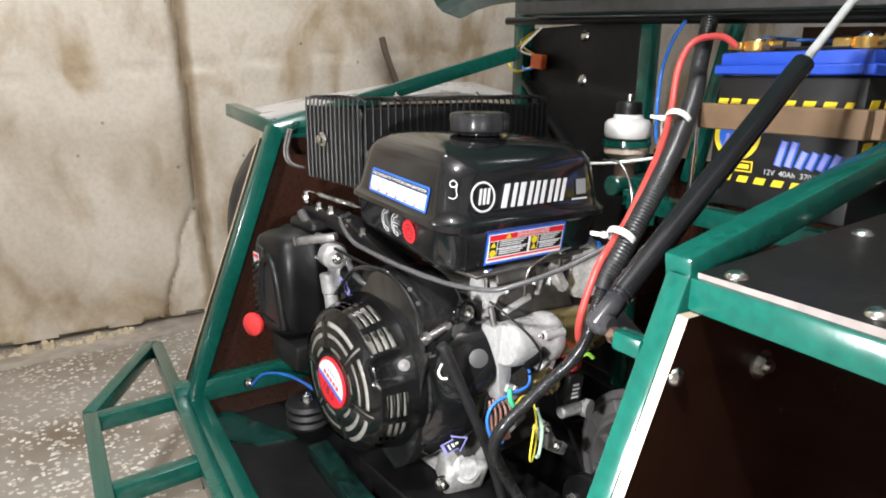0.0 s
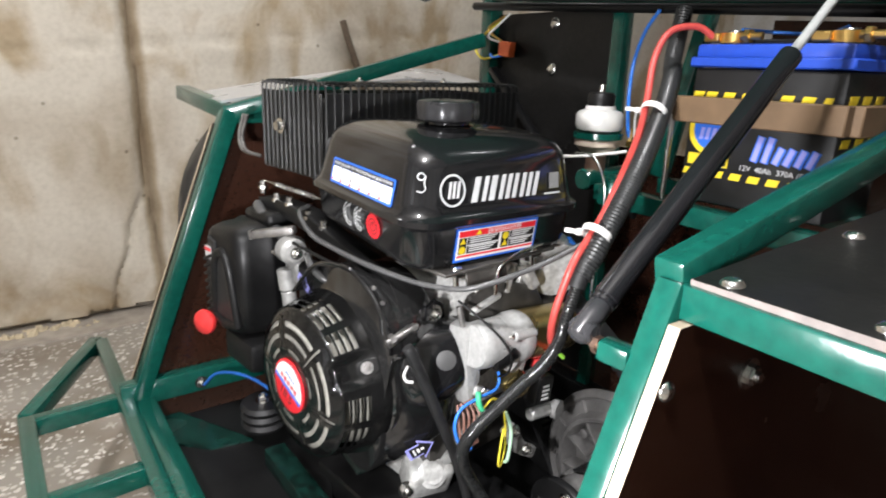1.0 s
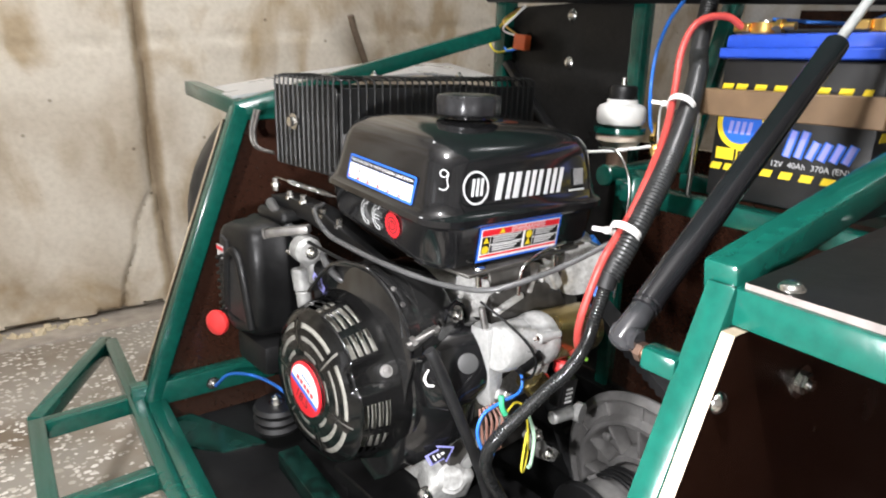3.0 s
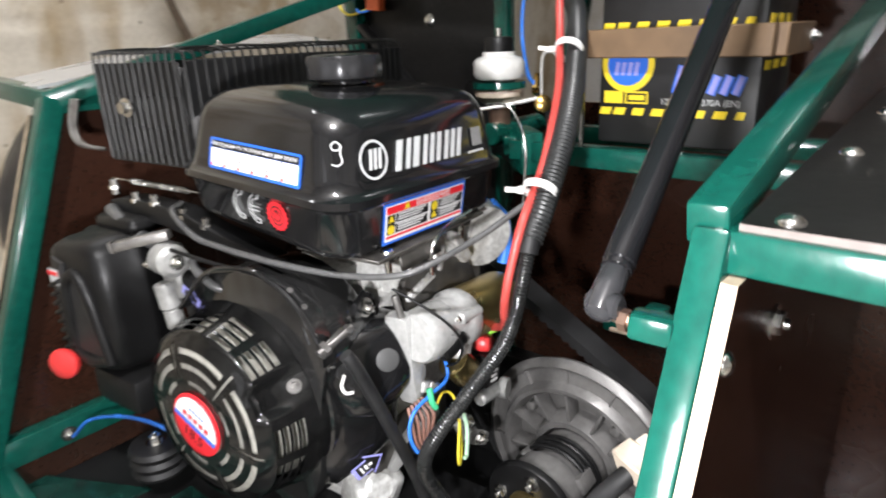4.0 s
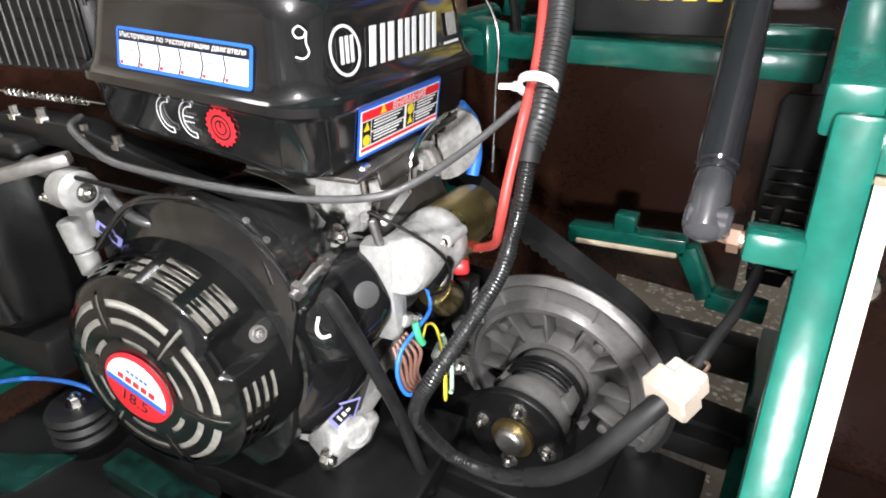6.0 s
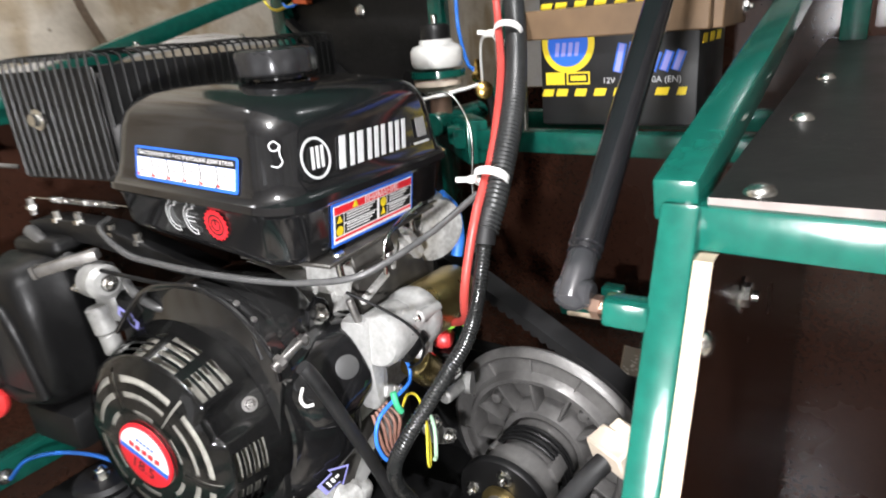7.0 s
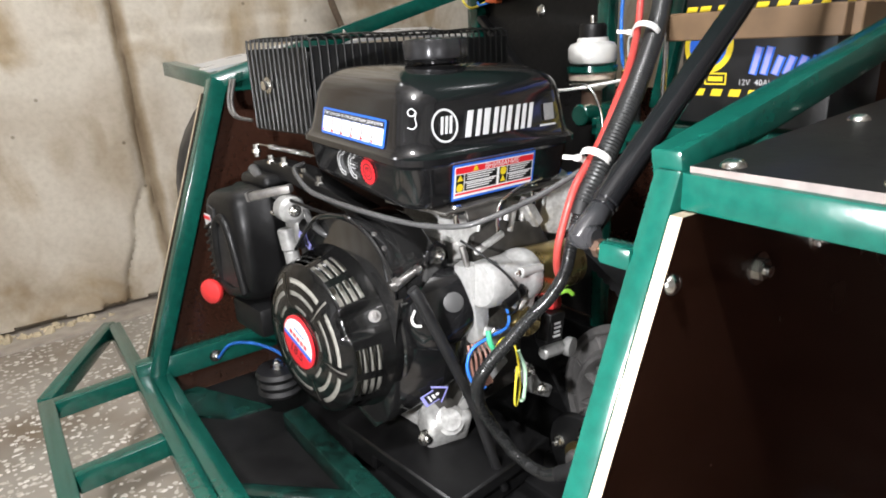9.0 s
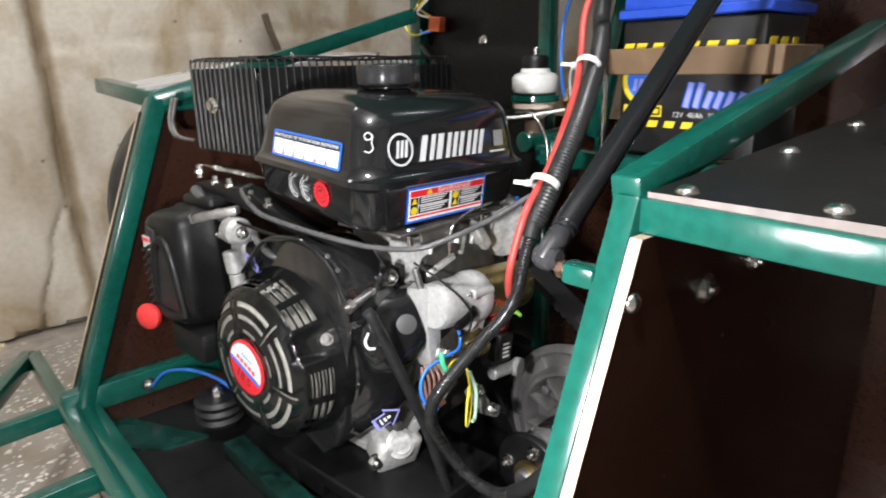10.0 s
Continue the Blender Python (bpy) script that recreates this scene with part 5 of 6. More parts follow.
part("sticker", plaque(BM(), -0.464, 0.652, -0.442, 0.674, Matrix.Translation((-0.0565, 0, 0)) @ YZ, 0.0, 0.0006), P_SILVER, airbox)
part("sticker_band", plaque(BM(), -0.464, 0.666, -0.442, 0.671, Matrix.Translation((-0.0575, 0, 0)) @ YZ, 0.0, 0.0006), P_RED, airbox)
bm = lathe(BM(), [(0.006, -0.03), (0.008, -0.010), (0.019, -0.007), (0.021, -0.002), (0.020, 0.002), (0.015, 0.0055), (0, 0.007)], (-0.073, 0.450, 0.549), (-0.8, -0.35, 0.05), 28)
part("knob", bm, RED, airbox, "red plastic knob")
bm = box(BM(), (-0.010, 0.395, 0.51), (0.07, 0.10, 0.05), bevel=0.010, seg=2)
part("duct", bm, BLACKPLASTIC, airbox)

# --- carburettor and governor gear
bm = BM()
lathe(bm, [(0.016, 0), (0.019, 0.003), (0.019, 0.030), (0.013, 0.036), (0, 0.037)], (-0.004, 0.294, 0.698), (-0.2, -0.97, 0.08), 24)
box(bm, (0.010, 0.292, 0.672), (0.024, 0.034, 0.05), bevel=0.004)
carb = part("carburettor", bm, CARB, engine, "grey cast carburettor")
bm = BM()
cyl(bm, (-0.008, 0.296, 0.668), (-0.006, 0.292, 0.636), 0.0125, seg=18, rim=0.002)
cyl(bm, (-0.006, 0.292, 0.636), (-0.004, 0.291, 0.610), 0.0108, seg=18, rim=0.002)
cyl(bm, (-0.004, 0.291, 0.610), (-0.004, 0.291, 0.602), 0.004, seg=10)
part("fuel_cutoff", bm, CARB, carb, "grey fuel cut-off solenoid")
part("bolt", hexhead(BM(), (-0.011, 0.256, 0.701), (-0.2, -0.97, 0.08), 0.006, 0.005), STEEL, carb)
part("bolt", hexhead(BM(), (-0.010, 0.308, 0.690), (-0.9, 0, 0.2), 0.005, 0.006), STEEL, carb)
bm = BM()
bar(bm, (-0.034, 0.338, 0.714), (0.004, 0.285, 0.726), 0.016, 0.012)
bar(bm, (-0.0345, 0.3388, 0.714), (-0.0335, 0.3370, 0.7145), 0.018, 0.014)
part("choke_lever", bm, DULLSTEEL, carb)
bm = box(BM(), (0.015, 0.252, 0.652), (0.03, 0.05, 0.06), bevel=0.006)
coil_box = part("ignition_box", bm, BLACKPLASTIC, engine, "black ignition box with small label")
IB = facing((-0.0005, 0.256, 0.656), (0, -1, 0), (0, 0, 1)) @ Matrix.Rotation(radians(-30), 4, "Z") @ Matrix.Diagonal((0.8, 0.8, 1, 1))
part("label", plaque(BM(), -0.020, -0.007, 0.020, 0.007, IB, 0.0006, 0.0005), P_LILAC, coil_box)
part("label_field", plaque(BM(), -0.014, -0.004, 0.014, 0.004, IB, 0.0012, 0.0005), P_BLACK, coil_box)
bm = BM()
prism(bm, [(-0.44, 0.745), (-0.40, 0.752), (-0.30, 0.748), (-0.20, 0.722), (-0.12, 0.705), (-0.12, 0.694), (-0.20, 0.705), (-0.33, 0.725), (-0.42, 0.728)], Matrix.Translation((0.055, 0, 0)) @ YZ, 0.03, 0.002)
gov = part("governor_plate", bm, BLACKPAINT, engine, "black governor control plate")
spring = []
a, b = Vector((0.040, 0.405, 0.770)), Vector((0.058, 0.315, 0.762))
for k in range(141):
    t = k / 140
    q = a.lerp(b, t)
    spring.append(q + Vector((0.0, 0, 0.0035)) * math.sin(t * 2 * math.pi * 17) + Vector((0.0035, 0, 0)) * math.cos(t * 2 * math.pi * 17))
part("governor_spring", sweep(BM(), spring, 0.0009, 6, 1), STEEL, gov, "bright coil spring")
part("governor_rod", sweep(BM(), [(0.036, 0.44, 0.772), (0.04, 0.405, 0.770), (0.058, 0.315, 0.762), (0.066, 0.27, 0.757)], 0.0012, 6, 3), STEEL, gov)
for v, z in ((0.43, 0.765), (0.385, 0.752), (0.345, 0.752), (0.29, 0.742), (0.25, 0.735)):
    bm = cyl(BM(), (0.03, v, z - 0.012), (0.03, v, z + 0.008), 0.0048, seg=8)
    lathe(bm, [(0.007, 0), (0.007, 0.005)], (0.03, v, z - 0.005), (0, 0, 1), 6)
    part("nut", bm, STEEL, gov)
bm = BM()
sweep(bm, [(0.02, 0.43, 0.735), (0.01, 0.39, 0.725), (0.015, 0.35, 0.705), (0.02, 0.30, 0.70)], 0.0085, 10, 6)
sweep(bm, [(0.000, 0.245, 0.700), (-0.006, 0.225, 0.690), (0.0, 0.205, 0.676), (0.014, 0.195, 0.672)], 0.005, 10, 6)
part("breather_hose", bm, GREYCABLE, engine)
bm = BM()
for off in (0.0, 0.012):
    sweep(bm, [(0.045, 0.505 + off, 0.87), (0.040, 0.515 + off, 0.835), (0.038, 0.500 + off, 0.812), (0.05, 0.47 + off, 0.805)], 0.0028, 8, 6)
part("hanger_wire", bm, DULLSTEEL, engine)

# --- muffler under its wire guard
bm = BM()
loft(bm, [rounded_rect(0.060 + i, 0.288 + i, 0.45 - i, 0.455 - i, 0.025, z, 6) for i, z in ((0.02, 0.792), (0.004, 0.80), (0.0, 0.815), (0.0, 0.885), (0.006, 0.907), (0.03, 0.913))])
muf = part("muffler", bm, MUFFLER, engine, "dark steel muffler drum")
PANEL = material("heat_guard_sheet", (0.011, 0.011, 0.011), 0.38, metal=0.2, vary=0.3, scale=50, coarse=8, bump=0.05)
part("guard_panel", box(BM(), (0.0535, 0.372, 0.853), (0.002, 0.172, 0.122), bevel=0.0006), PANEL, muf, "dark sheet behind the guard wires")
part("guard_panel", box(BM(), (0.262, 0.2850, 0.884), (0.404, 0.002, 0.062), bevel=0.0006), PANEL, muf)
path = [(0.050, 0.455 - 0.0138 * k) for k in range(13)] + [(0.0580 + 0.0138 * k, 0.281) for k in range(30)]
for k, (u, v) in enumerate(path):
    inward = Vector((1, 0, 0)) if k < 13 else Vector((0, 1, 0))
    base, top = Vector((u, v, 0.795 if k < 13 else 0.85)), Vector((u, v, 0.916))
    top.z += 0.004 * math.sin(k * 0.7) * 0.2
    bm = sweep(BM(), [base, top, top + inward * 0.004 + Vector((0, 0, 0.008)), top + inward * 0.014 + Vector((0, 0, 0.012)), top + inward * 0.05 + Vector((0, 0, 0.0125))], 0.0016, 6, 2)
    part("guard_wire", bm, GUARD, muf)
for z in (0.806, 0.838, 0.876):
    bm = sweep(BM(), [(0.052, 0.455, z), (0.052, 0.29, z)], 0.0014, 5, 1)
    part("guard_wire", bm, GUARD, muf)
bm = loft(BM(), [rounded_rect(0.060, 0.295, 0.47, 0.455, 0.03, z, 5) for z in (0.9235, 0.9255)])
part("guard_top", bm, GUARD, muf, "grey guard top sheet")
for p in ((0.17, 0.36, 0.9255), (0.35, 0.36, 0.9255)):
    part("bolt", hexhead(BM(), p, (0, 0, 1), 0.006, 0.005), STEEL, muf)
bm = BM()
lathe(bm, [(0.009, 0), (0.012, 0.002), (0.012, 0.005), (0.007, 0.006), (0.007, 0.012), (0, 0.013)], (0.049, 0.392, 0.862), (-1, 0, 0), 18)
part("bolt", bm, STEEL, muf)
bm = box(BM(), (0.085, 0.475, 0.845), (0.04, 0.05, 0.07), bevel=0.014, seg=2)
part("outlet", bm, MUFFLER, muf)

# ---------------------------------------------------------------- belt drive
K = Matrix.Translation((0.084, 0.306, 0.9065)) @ Matrix.Scale(1.09, 4) @ Matrix.Translation((-0.084, -0.306, -0.9065))


def drive_part(*given, **more):
    ob = part(*given, **more)
    ob.data.transform(K)
    return ob


drive = thing("drive_pulley", "grey cast ribbed variator pulley with black V-belt", "pulley")
AXIS = Vector((1, -0.02, 0.06)).normalized()
DC = Vector((0.657, 0.513, 0.416))


def on_axis(h):
    return DC + AXIS * h


bm = lathe(BM(), [(0.046, 0.030), (0.046, 0.0), (0.049, -0.005), (0.056, -0.005), (0.059, 0.002), (0.063, 0.022), (0.093, 0.020), (0.095, -0.002), (0.098, -0.006), (0.103, -0.006), (0.1065, -0.001), (0.109, 0.004), (0.124, 0.008), (0.126, 0.004), (0.129, 0.002), (0.135, 0.005), (0.138, 0.010), (0.136, 0.016), (0.09, 0.030), (0.046, 0.030)], DC, AXIS, 84, close=False)
sheave = drive_part("sheave", bm, SHEAVE, drive, "ribbed grey cast sheave", sharp=35)
ax_x, ax_y, _ = frame_of(AXIS)
for k in range(12):
    a = 2 * math.pi * k / 12 + 0.1
    rad = ax_x * math.cos(a) + ax_y * math.sin(a)
    bm = bar(BM(), on_axis(0.008) + rad * 0.058, on_axis(0.007) + rad * 0.096, 0.0045, 0.024, AXIS, 0.0015)
    drive_part("rib", bm, SHEAVE, sheave)
    bm = bar(BM(), on_axis(0.0035) + rad * 0.104, on_axis(0.0065) + rad * 0.127, 0.0022, 0.005, AXIS, 0.0008)
    drive_part("rib", bm, SHEAVE, sheave)
    if k % 3 == 1:
        a += math.pi / 12
        rad = ax_x * math.cos(a) + ax_y * math.sin(a)
        drive_part("boss", lathe(BM(), [(0.0075, 0.012), (0.0065, 0.002), (0.005, 0.001), (0, 0.001)], DC + rad * 0.084, AXIS, 14), SHEAVE, sheave)
drive_part("hub", lathe(BM(), [(0.044, 0.01), (0.044, -0.030), (0.040, -0.034), (0.040, -0.052), (0.047, -0.056), (0.047, -0.086), (0.044, -0.090), (0.030, -0.090)], DC, AXIS, 44), SHEAVE, drive, "grey cam hub")
for k in range(3):
    a = 2 * math.pi * k / 3 + 0.5
    rad = ax_x * math.cos(a) + ax_y * math.sin(a)
    drive_part("cam", bar(BM(), on_axis(-0.030) + rad * 0.045, on_axis(-0.060) + rad * 0.047, 0.020, 0.010, rad, 0.003), SHEAVE, drive)
coil = []
for k in range(97):
    a = 2 * math.pi * k / 24
    coil.append(on_axis(-0.020 - 0.0072 * k / 24) + (ax_x * math.cos(a) + ax_y * math.sin(a)) * 0.0475)
drive_part("spring", sweep(BM(), coil, 0.0026, 8, 1), BLACKPAINT, drive)
drive_part("flange", lathe(BM(), [(0.0, -0.090), (0.056, -0.090), (0.058, -0.092), (0.058, -0.099), (0.0565, -0.101), (0.0, -0.101)], DC, AXIS, 48), BLACKPAINT, drive, "black bearing flange")
drive_part("collar", lathe(BM(), [(0.0165, -0.101), (0.0245, -0.102), (0.0245, -0.107), (0.0165, -0.108)], DC, AXIS, 32), GOLD, drive)
drive_part("shaft", lathe(BM(), [(0.0165, -0.098), (0.0165, -0.114), (0.014, -0.117), (0.007, -0.118), (0.0, -0.115)], DC, AXIS, 28), DULLSTEEL, drive)
for a in (82, 172, 262, 352):
    rad = ax_x * math.cos(radians(a)) + ax_y * math.sin(radians(a))
    drive_part("bolt", hexhead(BM(), on_axis(-0.101) + rad * 0.0395, -AXIS, 0.0068, 0.006), STEEL, drive)
# belt round both pulleys
PC = Vector((0.70, 0.745, 0.634))
bc = on_axis(0.026)
e1 = (PC - bc - AXIS * (PC - bc).dot(AXIS))
gap = e1.length
e1.normalize()
e2 = AXIS.cross(e1)
R1, R2 = 0.141, 0.070
phi = math.acos((R1 - R2) / gap)
loop = [bc + (e1 * math.cos(a) + e2 * math.sin(a)) * R1 for a in [phi + (2 * math.pi - 2 * phi) * k / 40 for k in range(41)]]
loop += [bc + e1 * gap + (e1 * math.cos(a) + e2 * math.sin(a)) * R2 for a in [-phi + 2 * phi * k / 20 for k in range(21)]]
full = []
for a, b in zip(loop, loop[1:] + loop[:1]):
    n = max(1, int((b - a).length / 0.004))
    full += [a.lerp(b, k / n) for k in range(n)]
mid = sum(full, Vector()) / len(full)
bm = BM()
rings = []
for k, q in enumerate(full):
    d = (full[(k + 1) % len(full)] - full[k - 1]).normalized()
    out = d.cross(AXIS).normalized()
    if out.dot(q - mid) < 0:
        out = -out
    deep = 0.016 if k % 3 else 0.0125
    rings.append([bm.verts.new(p) for p in (q + out * 0.003 + AXIS * 0.016, q + out * 0.003 - AXIS * 0.016, q - out * deep - AXIS * 0.011, q - out * deep + AXIS * 0.011)])
for a, b in zip(rings, rings[1:] + rings[:1]):
    for k in range(4):
        bm.faces.new((a[k], a[(k + 1) % 4], b[(k + 1) % 4], b[k]))
drive_part("belt", bm, RUBBER, drive, "black cogged V-belt", sharp=20)
drive_part("driver_sheave", lathe(BM(), [(0.02, -0.02), (0.066, -0.014), (0.050, 0.0), (0.066, 0.014), (0.02, 0.02)], bc + e1 * gap, AXIS, 40), DULLSTEEL, drive)
bm = box(BM(), (0.645, 0.530, 0.3245), (0.06, 0.10, 0.050), None, 0.006)
part("bearing_block", bm, BLACKPAINT, drive, "black bearing block")
bm = box(BM(), (0.752, 0.526, 0.345), (0.02, 0.12, 0.09), None, 0.006)
part("back_plate", bm, BLACKPLASTIC, drive)
bm = bar(BM(), (0.78, 0.52, 0.345), (0.78, 0.30, 0.325), 0.05, 0.025)
part("axle_beam", bm, BLACKPLASTIC, drive)
bm = box(BM(), (0.66, 0.53, 0.3035), (0.20, 0.20, 0.009), None, 0.003)
part("base_plate", bm, BLACKPAINT, drive)

# ---------------------------------------------------------------- battery
battery = thing("battery", "black car battery with blue lid and hazard stripes", "battery")
BY0, BY1, BX0, BX1 = 0.382, 0.574, 0.822, 0.948
bm = box(BM(), ((BX0 + BX1) / 2, (BY0 + BY1) / 2, 0.878), (BX1 - BX0, BY1 - BY0, 0.176), bevel=0.004, seg=2)
case_ob = part("case", bm, BATTERY, battery)
bm = BM()
box(bm, ((BX0 + BX1) / 2, (BY0 + BY1) / 2, 0.9735), (BX1 - BX0 + 0.012, BY1 - BY0 + 0.012, 0.013), bevel=0.002)
box(bm, ((BX0 + BX1) / 2, (BY0 + BY1) / 2, 0.987), (BX1 - BX0 + 0.002, BY1 - BY0 + 0.002, 0.018), bevel=0.004, seg=2)
lid = part("lid", bm, BLUELID, battery, "blue moulded battery lid")
bm = box(BM(), ((BX0 + BX1) / 2 + 0.01, (BY0 + BY1) / 2, 0.999), (0.07, BY1 - BY0 - 0.06, 0.008), bevel=0.002)
part("cover_strip", bm, BATTERY, lid)
FRONT = facing((BX0, (BY0 + BY1) / 2, 0.79), (0, -1, 0), (0, 0, 1))        # x towards -y, y up from the foot
SIDE = facing(((BX0 + BX1) / 2, BY0, 0.79), (1, 0, 0), (0, 0, 1))
for row, z in ((8, 0.1375), (8, 0.0360)):
    for k in range(row):
        x = -0.0915 + 0.0247 * k - 0.0085
        if x < -0.094:
            x = -0.094
        bm = prism(BM(), [(x, z), (x + 0.0145, z), (x + 0.0175, z + 0.0088), (x + 0.003, z + 0.0088)] if k < 7 else [(x, z), (x + 0.010, z), (x + 0.012, z + 0.0088), (x + 0.003, z + 0.0088)], FRONT @ Matrix.Translation((0, 0, 0.0004)), 0.0005)
        part("stripe", bm, P_YELLOW, case_ob)
for k in range(3):
    for z in (0.139, 0.090):
        x = -0.055 + 0.034 * k
        bm = prism(BM(), [(x, z), (x + 0.020, z), (x + 0.024, z + 0.010), (x + 0.004, z + 0.010)], SIDE @ Matrix.Translation((0, 0, 0.0004)), 0.0005)
        part("stripe", bm, P_YELLOW, case_ob)
part("emblem", lathe(BM(), [(0.0, 0), (0.0340, 0), (0.0340, 0.0006), (0, 0.0006)], FRONT @ Vector((-0.058, 0.098, 0.0004)), (-1, 0, 0), 40), P_YELLOW, case_ob, "yellow ring emblem with blue centre")
part("emblem_field", lathe(BM(), [(0.0, 0), (0.0262, 0), (0.0262, 0.0006), (0, 0.0006)], FRONT @ Vector((-0.058, 0.098, 0.0011)), (-1, 0, 0), 40), P_BLUE, case_ob)
bm = BM()
for k in range(4):
    x = -0.075 + 0.0085 * k
    prism(bm, [(x, 0.084), (x + 0.0050, 0.084), (x + 0.0072, 0.100), (x + 0.0022, 0.100)], FRONT @ Matrix.Translation((0, 0, 0.0018)), 0.0004)
part("emblem_bars", bm, P_LILAC, case_ob)
# maker's script as plain slanted strokes with a darker blue shade behind them
for x0, y0, x1, y1, w in [(0.004 + 0.0135 * k, 0.065, 0.010 + 0.0135 * k, 0.094 if k < 2 else 0.083, 0.0062) for k in range(6)]:
    for grow, z, mt, nm in ((1.7, 0.0004, P_BLUE, "name_shade"), (1.0, 0.0011, P_LILAC, "name_bar")):
        d_ = Vector((x1 - x0, y1 - y0)).normalized()
        n_ = Vector((-d_.y, d_.x)) * w * 0.5 * grow
        a_, b_ = Vector((x0, y0)) - d_ * 0.001 * grow, Vector((x1, y1)) + d_ * 0.001 * grow
        part(nm, prism(BM(), [tuple(q) for q in (a_ - n_, b_ - n_, b_ + n_, a_ + n_)], FRONT @ Matrix.Translation((0, 0, z)), 0.0006), mt, case_ob)
bm = writing(BM(), "12V  40Ah  370A (EN)", FRONT @ Matrix.Translation((0.032, 0.0535, 0.0004)), 0.0100, 0.0003)
part("rating", bm, P_SILVER, case_ob)
bm = BM()
for x0, y0, x1, y1 in ((-0.088, 0.050, -0.063, 0.065), (-0.060, 0.050, -0.030, 0.052), (-0.060, 0.063, -0.030, 0.065), (-0.060, 0.052, -0.058, 0.063), (-0.032, 0.052, -0.030, 0.063), (-0.055, 0.0545, -0.035, 0.0605)):
    plaque(bm, x0, y0, x1, y1, FRONT, 0.0004, 0.0005)
part("warning_panel", bm, P_YELLOW, case_ob)
for y in (0.548, 0.408):
    bm = BM()
    lathe(bm, [(0.012, 0), (0.010, 0.016), (0.009, 0.018), (0, 0.018)], (0.862, y, 0.996), (0, 0, 1), 20)
    term = part("terminal", bm, STEEL, battery, "lead terminal post")
    bm = BM()
    lathe(bm, [(0.0125, 0), (0.019, 0.0), (0.019, 0.013), (0.0125, 0.013)], (0.862, y, 0.998), (0, 0, 1), 24)
    box(bm, (0.852, y + 0.024, 1.005), (0.016, 0.022, 0.012), None, 0.002)
    cyl(bm, (0.845, y - 0.018, 1.006), (0.845, y - 0.046, 1.006), 0.005, seg=10)
    lathe(bm, [(0.009, 0), (0.009, 0.007)], (0.845, y - 0.024, 1.006), (0, -1, 0), 6)
    part("clamp", bm, BRASS, term, "brass battery clamp")

batten = thing("batten", "raw pine batten clamping the battery in place", "batten")
bm = box(BM(), (0.811, 0.478, 0.9125), (0.018, 0.218, 0.034), bevel=0.0015)
part("front_piece", bm, WOOD, batten)
bm = box(BM(), (0.882, 0.368, 0.9125), (0.124, 0.018, 0.034), bevel=0.0015)
part("side_piece", bm, WOOD, batten)
bm = hexhead(BM(), (0.925, 0.3585, 0.9135), (0, -1, 0), 0.007)
part("bolt", bm, STEEL, batten)
bm = cyl(BM(), (0.811, 0.592, 0.9125), (0.811, 0.592, 0.778), 0.004, seg=10)
part("tie_rod", bm, STEEL, batten)

# ---------------------------------------------------------------- brake fluid reservoir
res = thing("fluid_reservoir", "milky white fluid reservoir with black cap", "reservoir")
RX, RY = 0.832, 0.739
part("bowl", lathe(BM(), [(0.018, 0.864), (0.034, 0.868), (0.037, 0.874), (0.037, 0.890), (0.033, 0.896), (0.024, 0.899), (0.023, 0.905)], (RX, RY, 0), (0, 0, 1), 40), CLEARTANK, res)
part("lower_bowl", lathe(BM(), [(0.014, 0.826), (0.028, 0.836), (0.035, 0.843), (0.036, 0.853), (0.026, 0.854)], (RX, RY, 0), (0, 0, 1), 40), CREAM, res)
part("cap", lathe(BM(), [(0.021, 0.903), (0.021, 0.921), (0.018, 0.925), (0.0, 0.926)], (RX, RY, 0), (0, 0, 1), 32), BLACKPLASTIC, res, "black screw cap")
part("stud", lathe(BM(), [(0.004, 0.925), (0.004, 0.937), (0, 0.938)], (RX, RY, 0), (0, 0, 1), 12), STEEL, res)
part("stem", cyl(BM(), (RX, RY, 0.826), (RX, RY, 0.80), 0.016, seg=16), COPPER, res)
bm = lathe(BM(), [(0.037, 0.8545), (0.039, 0.8545), (0.039, 0.8635), (0.037, 0.8635)], (RX, RY, 0), (0, 0, 1), 40)
box(bm, (0.895, 0.785, 0.859), (0.12, 0.016, 0.009), pose(0, 0, 0, 0, 0, 28).to_3x3(), 0.001)
part("clip", bm, GREEN, res, "green welded holder ring")
mc = thing("master_cylinder", "dark brake master cylinder with brass unions", "brake cylinder")
part("barrel", cyl(BM(), (0.80, 0.735, 0.79), (0.93, 0.735, 0.79), 0.017, seg=20, rim=0.002), GREEN, mc)
bm = lathe(BM(), [(0.006, 0), (0.009, 0.003), (0.009, 0.010), (0.005, 0.014), (0.004, 0.03)], (0.845, 0.682, 0.845), (0, 0, 1), 6)
part("union", bm, BRASS, mc)
part("switch", lathe(BM(), [(0.010, 0), (0.012, 0.004), (0.012, 0.012), (0.006, 0.016)], (0.84, 0.672, 0.832), (-0.6, -0.6, 0.2), 16), BRASS, mc)
part("mount", bar(BM(), (0.93, 0.80, 0.768), (0.80, 0.66, 0.768), 0.03, 0.06), GREEN, mc)
part("pipe", sweep(BM(), [(0.845, 0.682, 0.85), (0.84, 0.66, 0.82), (0.83, 0.65, 0.78), (0.84, 0.66, 0.74)], 0.006, 8, 6), BLACKPLASTIC, mc)


# ---------------------------------------------------------------- cables and hoses
def cable(name, label, category, pts, r, mat, seg=10, n=8):
    ob = part(name, sweep(BM(), pts, r, seg, n), mat)
    return tagged(ob, label, category)


